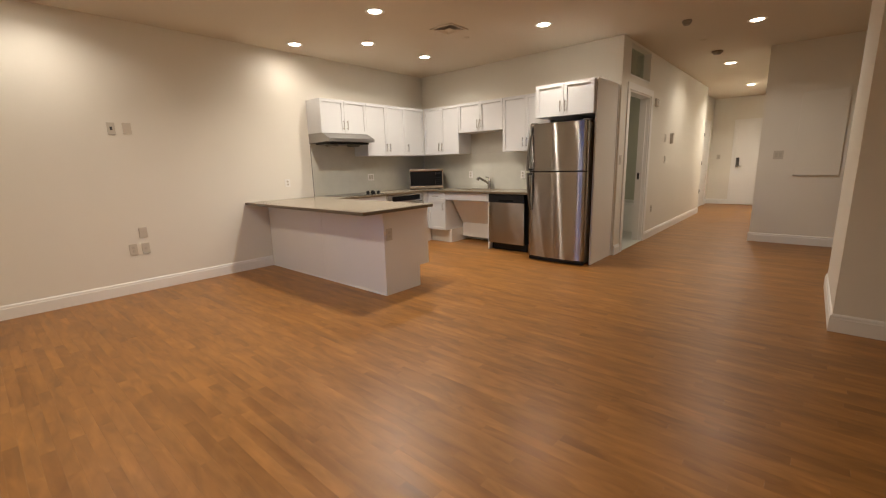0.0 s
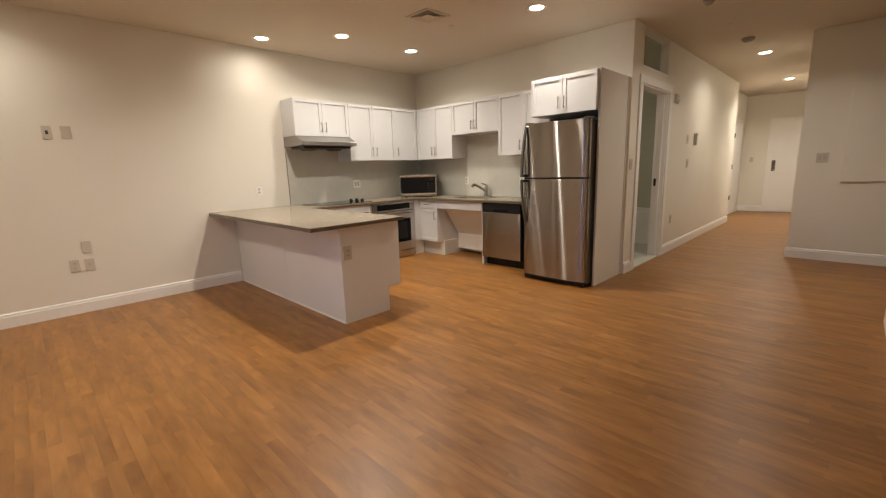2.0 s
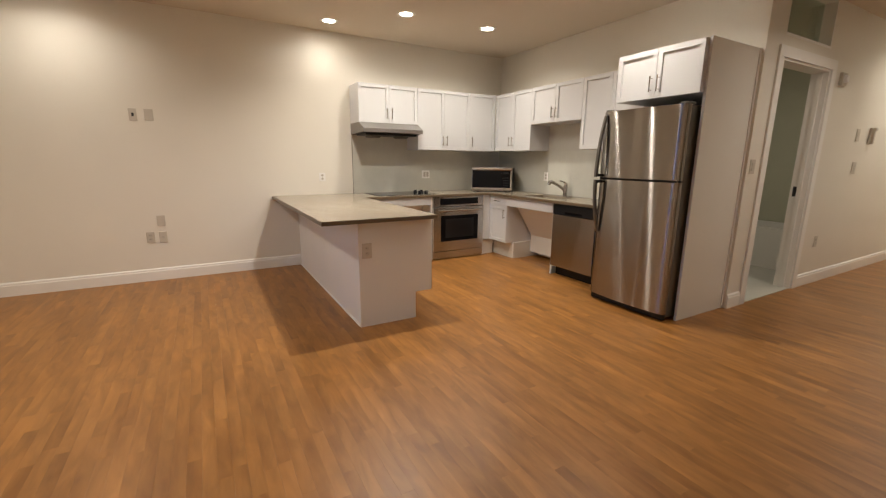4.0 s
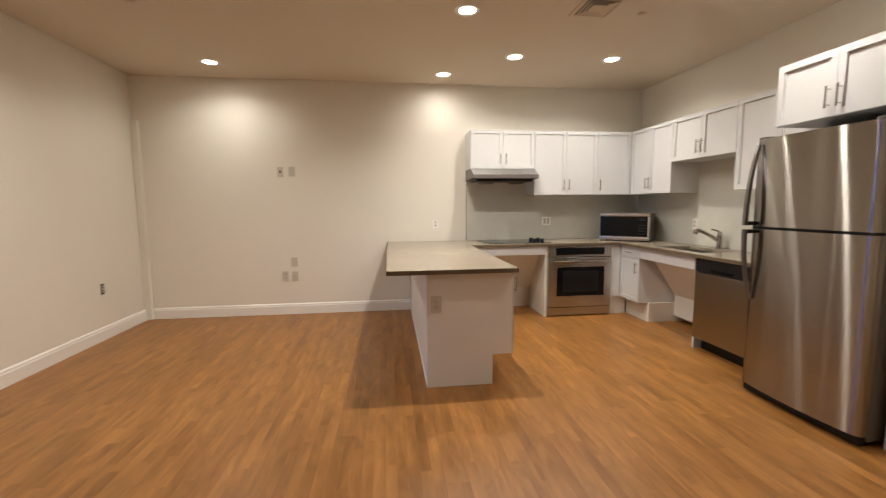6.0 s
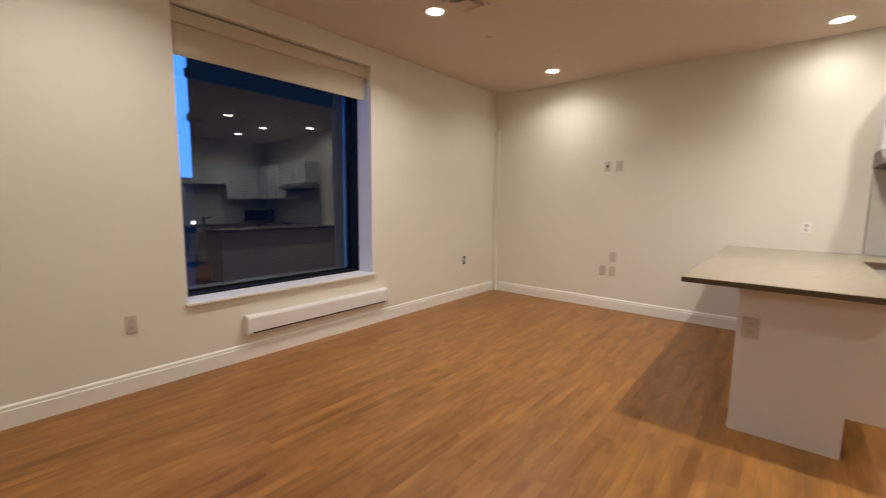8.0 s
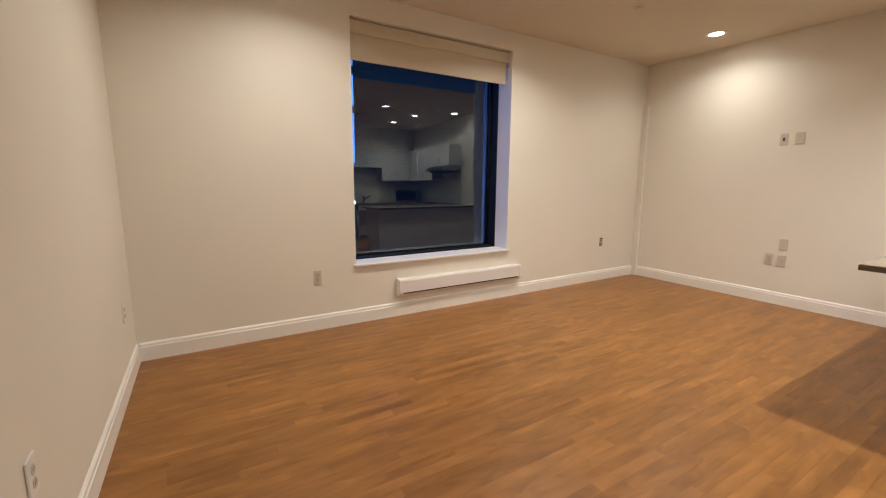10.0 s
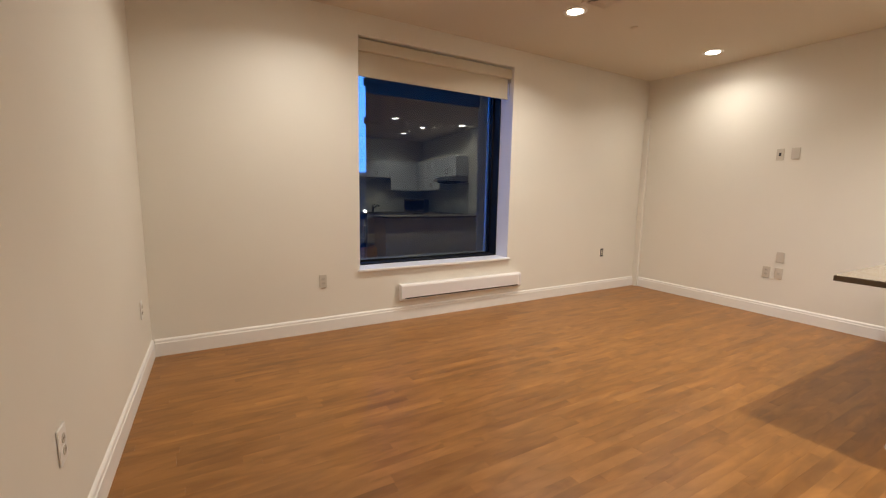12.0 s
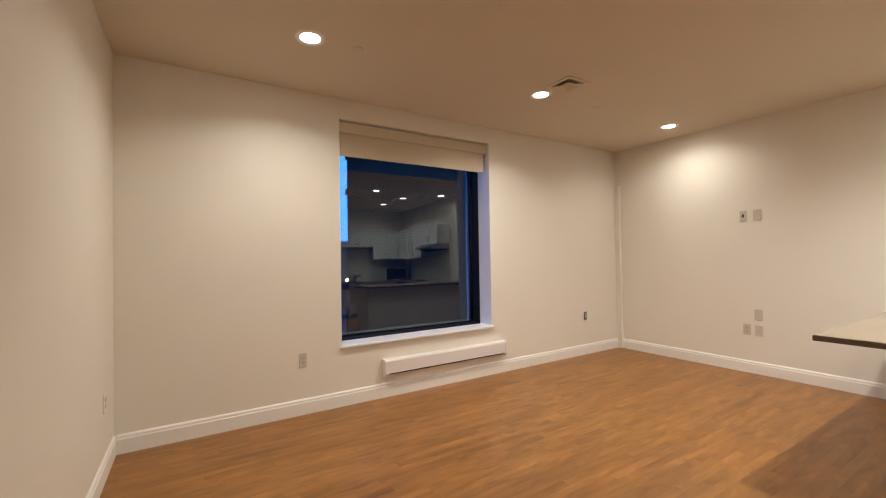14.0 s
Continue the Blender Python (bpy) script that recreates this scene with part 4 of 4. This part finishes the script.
for i in range(4):
    for j in range(3):
        part("key", bx(W / 2 - 0.120 + j * 0.028, W / 2 - 0.098 + j * 0.028, -0.0254, -0.0243, 0.085 + i * 0.034, 0.100 + i * 0.034), M_BLACK, kp)
for x in (-0.2, 0.2):
    for y in (0.05, 0.3):
        part("foot", bx(x - 0.015, x + 0.015, y - 0.015, y + 0.015, 0.0005, 0.013), M_BLACK, mw)

# ---- outside ----
solid("ground", bx(-150, 150, -300, -0.37, -4.2, -4.0), M_GROUND, "dark street ground far below the window", "ground", "structure")
solid("backdrop", bx(-260, 140, -141, -140, -4, 110), M_SKY, "plain deep blue dusk sky", "sky", "structure")
nb = thing("neighbour_building", "dark brick building close across the street at dusk", "building", (-1.06, -14.0, -4.0), -21)
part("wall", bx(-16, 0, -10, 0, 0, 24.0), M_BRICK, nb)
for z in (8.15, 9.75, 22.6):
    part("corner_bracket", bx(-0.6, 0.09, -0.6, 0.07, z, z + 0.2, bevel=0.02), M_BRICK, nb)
for x, w_, h_, y in ((-14, 14, 6.75, -45), (2, 20, 6.2, -60), (-34, 18, 7.0, -70), (26, 24, 8.0, -75)):
    far = thing("far_house", "distant low house under the dusk sky", "house", (x, y, -4.0), group="distant houses")
    part("wall", bx(-w_ / 2, w_ / 2, -5, 5, 0, h_), M_FAR, far)
    part("roof", bx(-w_ / 2 - 0.3, w_ / 2 + 0.3, -5.3, 5.3, h_, h_ + 0.35), M_FAR, far)
for x, y, z in ((-3.85, -22.0, -0.1),):
    sl = thing("street_lamp", "lit street lamp on a dark pole", "street lamp", (x, y, -4.0))
    bm = bmesh.new()
    tube(bm, [(0, 0, 0), (0, 0, z + 3.9)], 0.05)
    part("pole", bm, M_FRAME, sl)
    bm = bmesh.new()
    bmesh.ops.create_uvsphere(bm, u_segments=14, v_segments=8, radius=0.085, matrix=Matrix.Translation((0, 0, z + 4.0)))
    part("lantern", bm, M_STREETGLOW, sl, "glowing white lantern")

# ---- backsplash tiles ----
sp = thing("backsplash", "grey-green glass tile backsplash behind the worktop", "backsplash", kind="structure")
part("grout_bed", bx(0.0005, 0.0035, 3.80, 6.118, CT + 0.001, 1.735), M_TILEGROUT, sp)
part("grout_bed", bx(0.0035, 2.62, 6.1165, 6.1195, CT + 0.001, 1.745), M_TILEGROUT, sp)
part("edge_strip", bx(0.0005, 0.008, 3.794, 3.80, CT + 0.001, 1.57), M_CHROME, sp, "thin metal edge strip")
TH, TWD = 0.0508, 0.3048
meshes = {}


def tile_piece(w, h):
    key = (round(w, 3), round(h, 3))
    if key not in meshes:
        meshes[key] = mesh("tile", bx(0, w, -0.0012, 0, 0, h, bevel=0.0003), M_TILE)
    return meshes[key]


def lay(u0, u1, zlo, ztop, place):
    z, r = zlo, 0
    while z < ztop(u0 + 0.01) - 0.01 or z < ztop(u1 - 0.01) - 0.01:
        u = u0 - (TWD / 2 if r % 2 else 0)
        while u < u1 - 0.005:
            a, b = max(u, u0), min(u + TWD, u1)
            top = min(z + TH, max(ztop((a + b) / 2), z))
            if b - a > 0.01 and top - z > 0.008:
                ob = new("tile", tile_piece(b - a - 0.001, top - z - 0.001))
                ob.parent = sp
                ob.matrix_basis = place(a + 0.0005, z + 0.0005)
            u += TWD
        z += TH
        r += 1


lay(3.80, 6.11, CT + 0.002, lambda u: 1.57 if u < 4.566 else 1.425, lambda u, z: pose(0.0036, u, z, 0, 0, 90))
lay(0.01, 2.62, CT + 0.002, lambda u: 1.745 if 1.081 < u < 1.902 else 1.425, lambda u, z: pose(u, 6.1164, z, 0, 0, 0))

# ---- floor strips ----
M_OAK = wood_floor("oak_strip", False)
M_OAK_REST = wood_floor("oak_strip_rest", True)
rng = random.Random(7)
PW = 0.057
LENGTHS = [0.45, 0.6, 0.75, 0.9, 1.1]
strips = {}
for L in LENGTHS:
    strips[L] = mesh("floor_strip", bx(0, L - 0.0002, 0, PW - 0.0002, -0.0125, 0.0, bevel=0.00018), M_OAK)
verts, faces = [], []
count = 0


def rest_strip(x0, x1, y0, y1):
    g, k = 0.0001, len(verts)
    e = 0.00018
    verts.extend([(x0 + g, y0 + g, -0.0125), (x1 - g, y0 + g, -0.0125), (x1 - g, y1 - g, -0.0125), (x0 + g, y1 - g, -0.0125),
                  (x0 + g, y0 + g, -e), (x1 - g, y0 + g, -e), (x1 - g, y1 - g, -e), (x0 + g, y1 - g, -e),
                  (x0 + g + e, y0 + g + e, 0), (x1 - g - e, y0 + g + e, 0), (x1 - g - e, y1 - g - e, 0), (x0 + g + e, y1 - g - e, 0)])
    for a, b in ((0, 4), (4, 8)):
        for i in range(4):
            faces.append((k + a + i, k + a + (i + 1) % 4, k + b + (i + 1) % 4, k + b + i))
    faces.append((k + 8, k + 9, k + 10, k + 11))


def clear_of_bath(x0, x1, y0, y1):
    return not (x0 < HX - 0.1 and y1 > 6.2 and y0 < 11.6)


rows = int(14.2 / PW)
for j in range(rows):
    y0 = j * PW
    x = 0.0 - rng.random() * 0.9
    xend = 7.2 if y0 < 8.3 else 4.8
    xbeg = 0.0 if y0 < 6.15 else (3.22 if y0 > 11.6 else HX - 0.10)
    while x < xend:
        L = rng.choice(LENGTHS)
        a, b = max(x, xbeg), min(x + L, xend)
        if b - a > 0.02:
            whole = a == x and b == x + L
            if whole and count < 290 and 3.4 < a < 5.4 and 0.9 < y0 < 5.0:
                ob = new("floor_strip", strips[L])
                ob.parent = floor
                ob.location = (a, y0, 0)
                count += 1
            else:
                rest_strip(a, b, y0, y0 + PW)
        x += L
me = bpy.data.meshes.new("floor_strips_rest")
me.from_pydata(verts, [], faces)
me.materials.append(M_OAK_REST)
ob = new("floor_strips_rest", me)
ob.parent = floor
tagged(ob, kind="stuff")
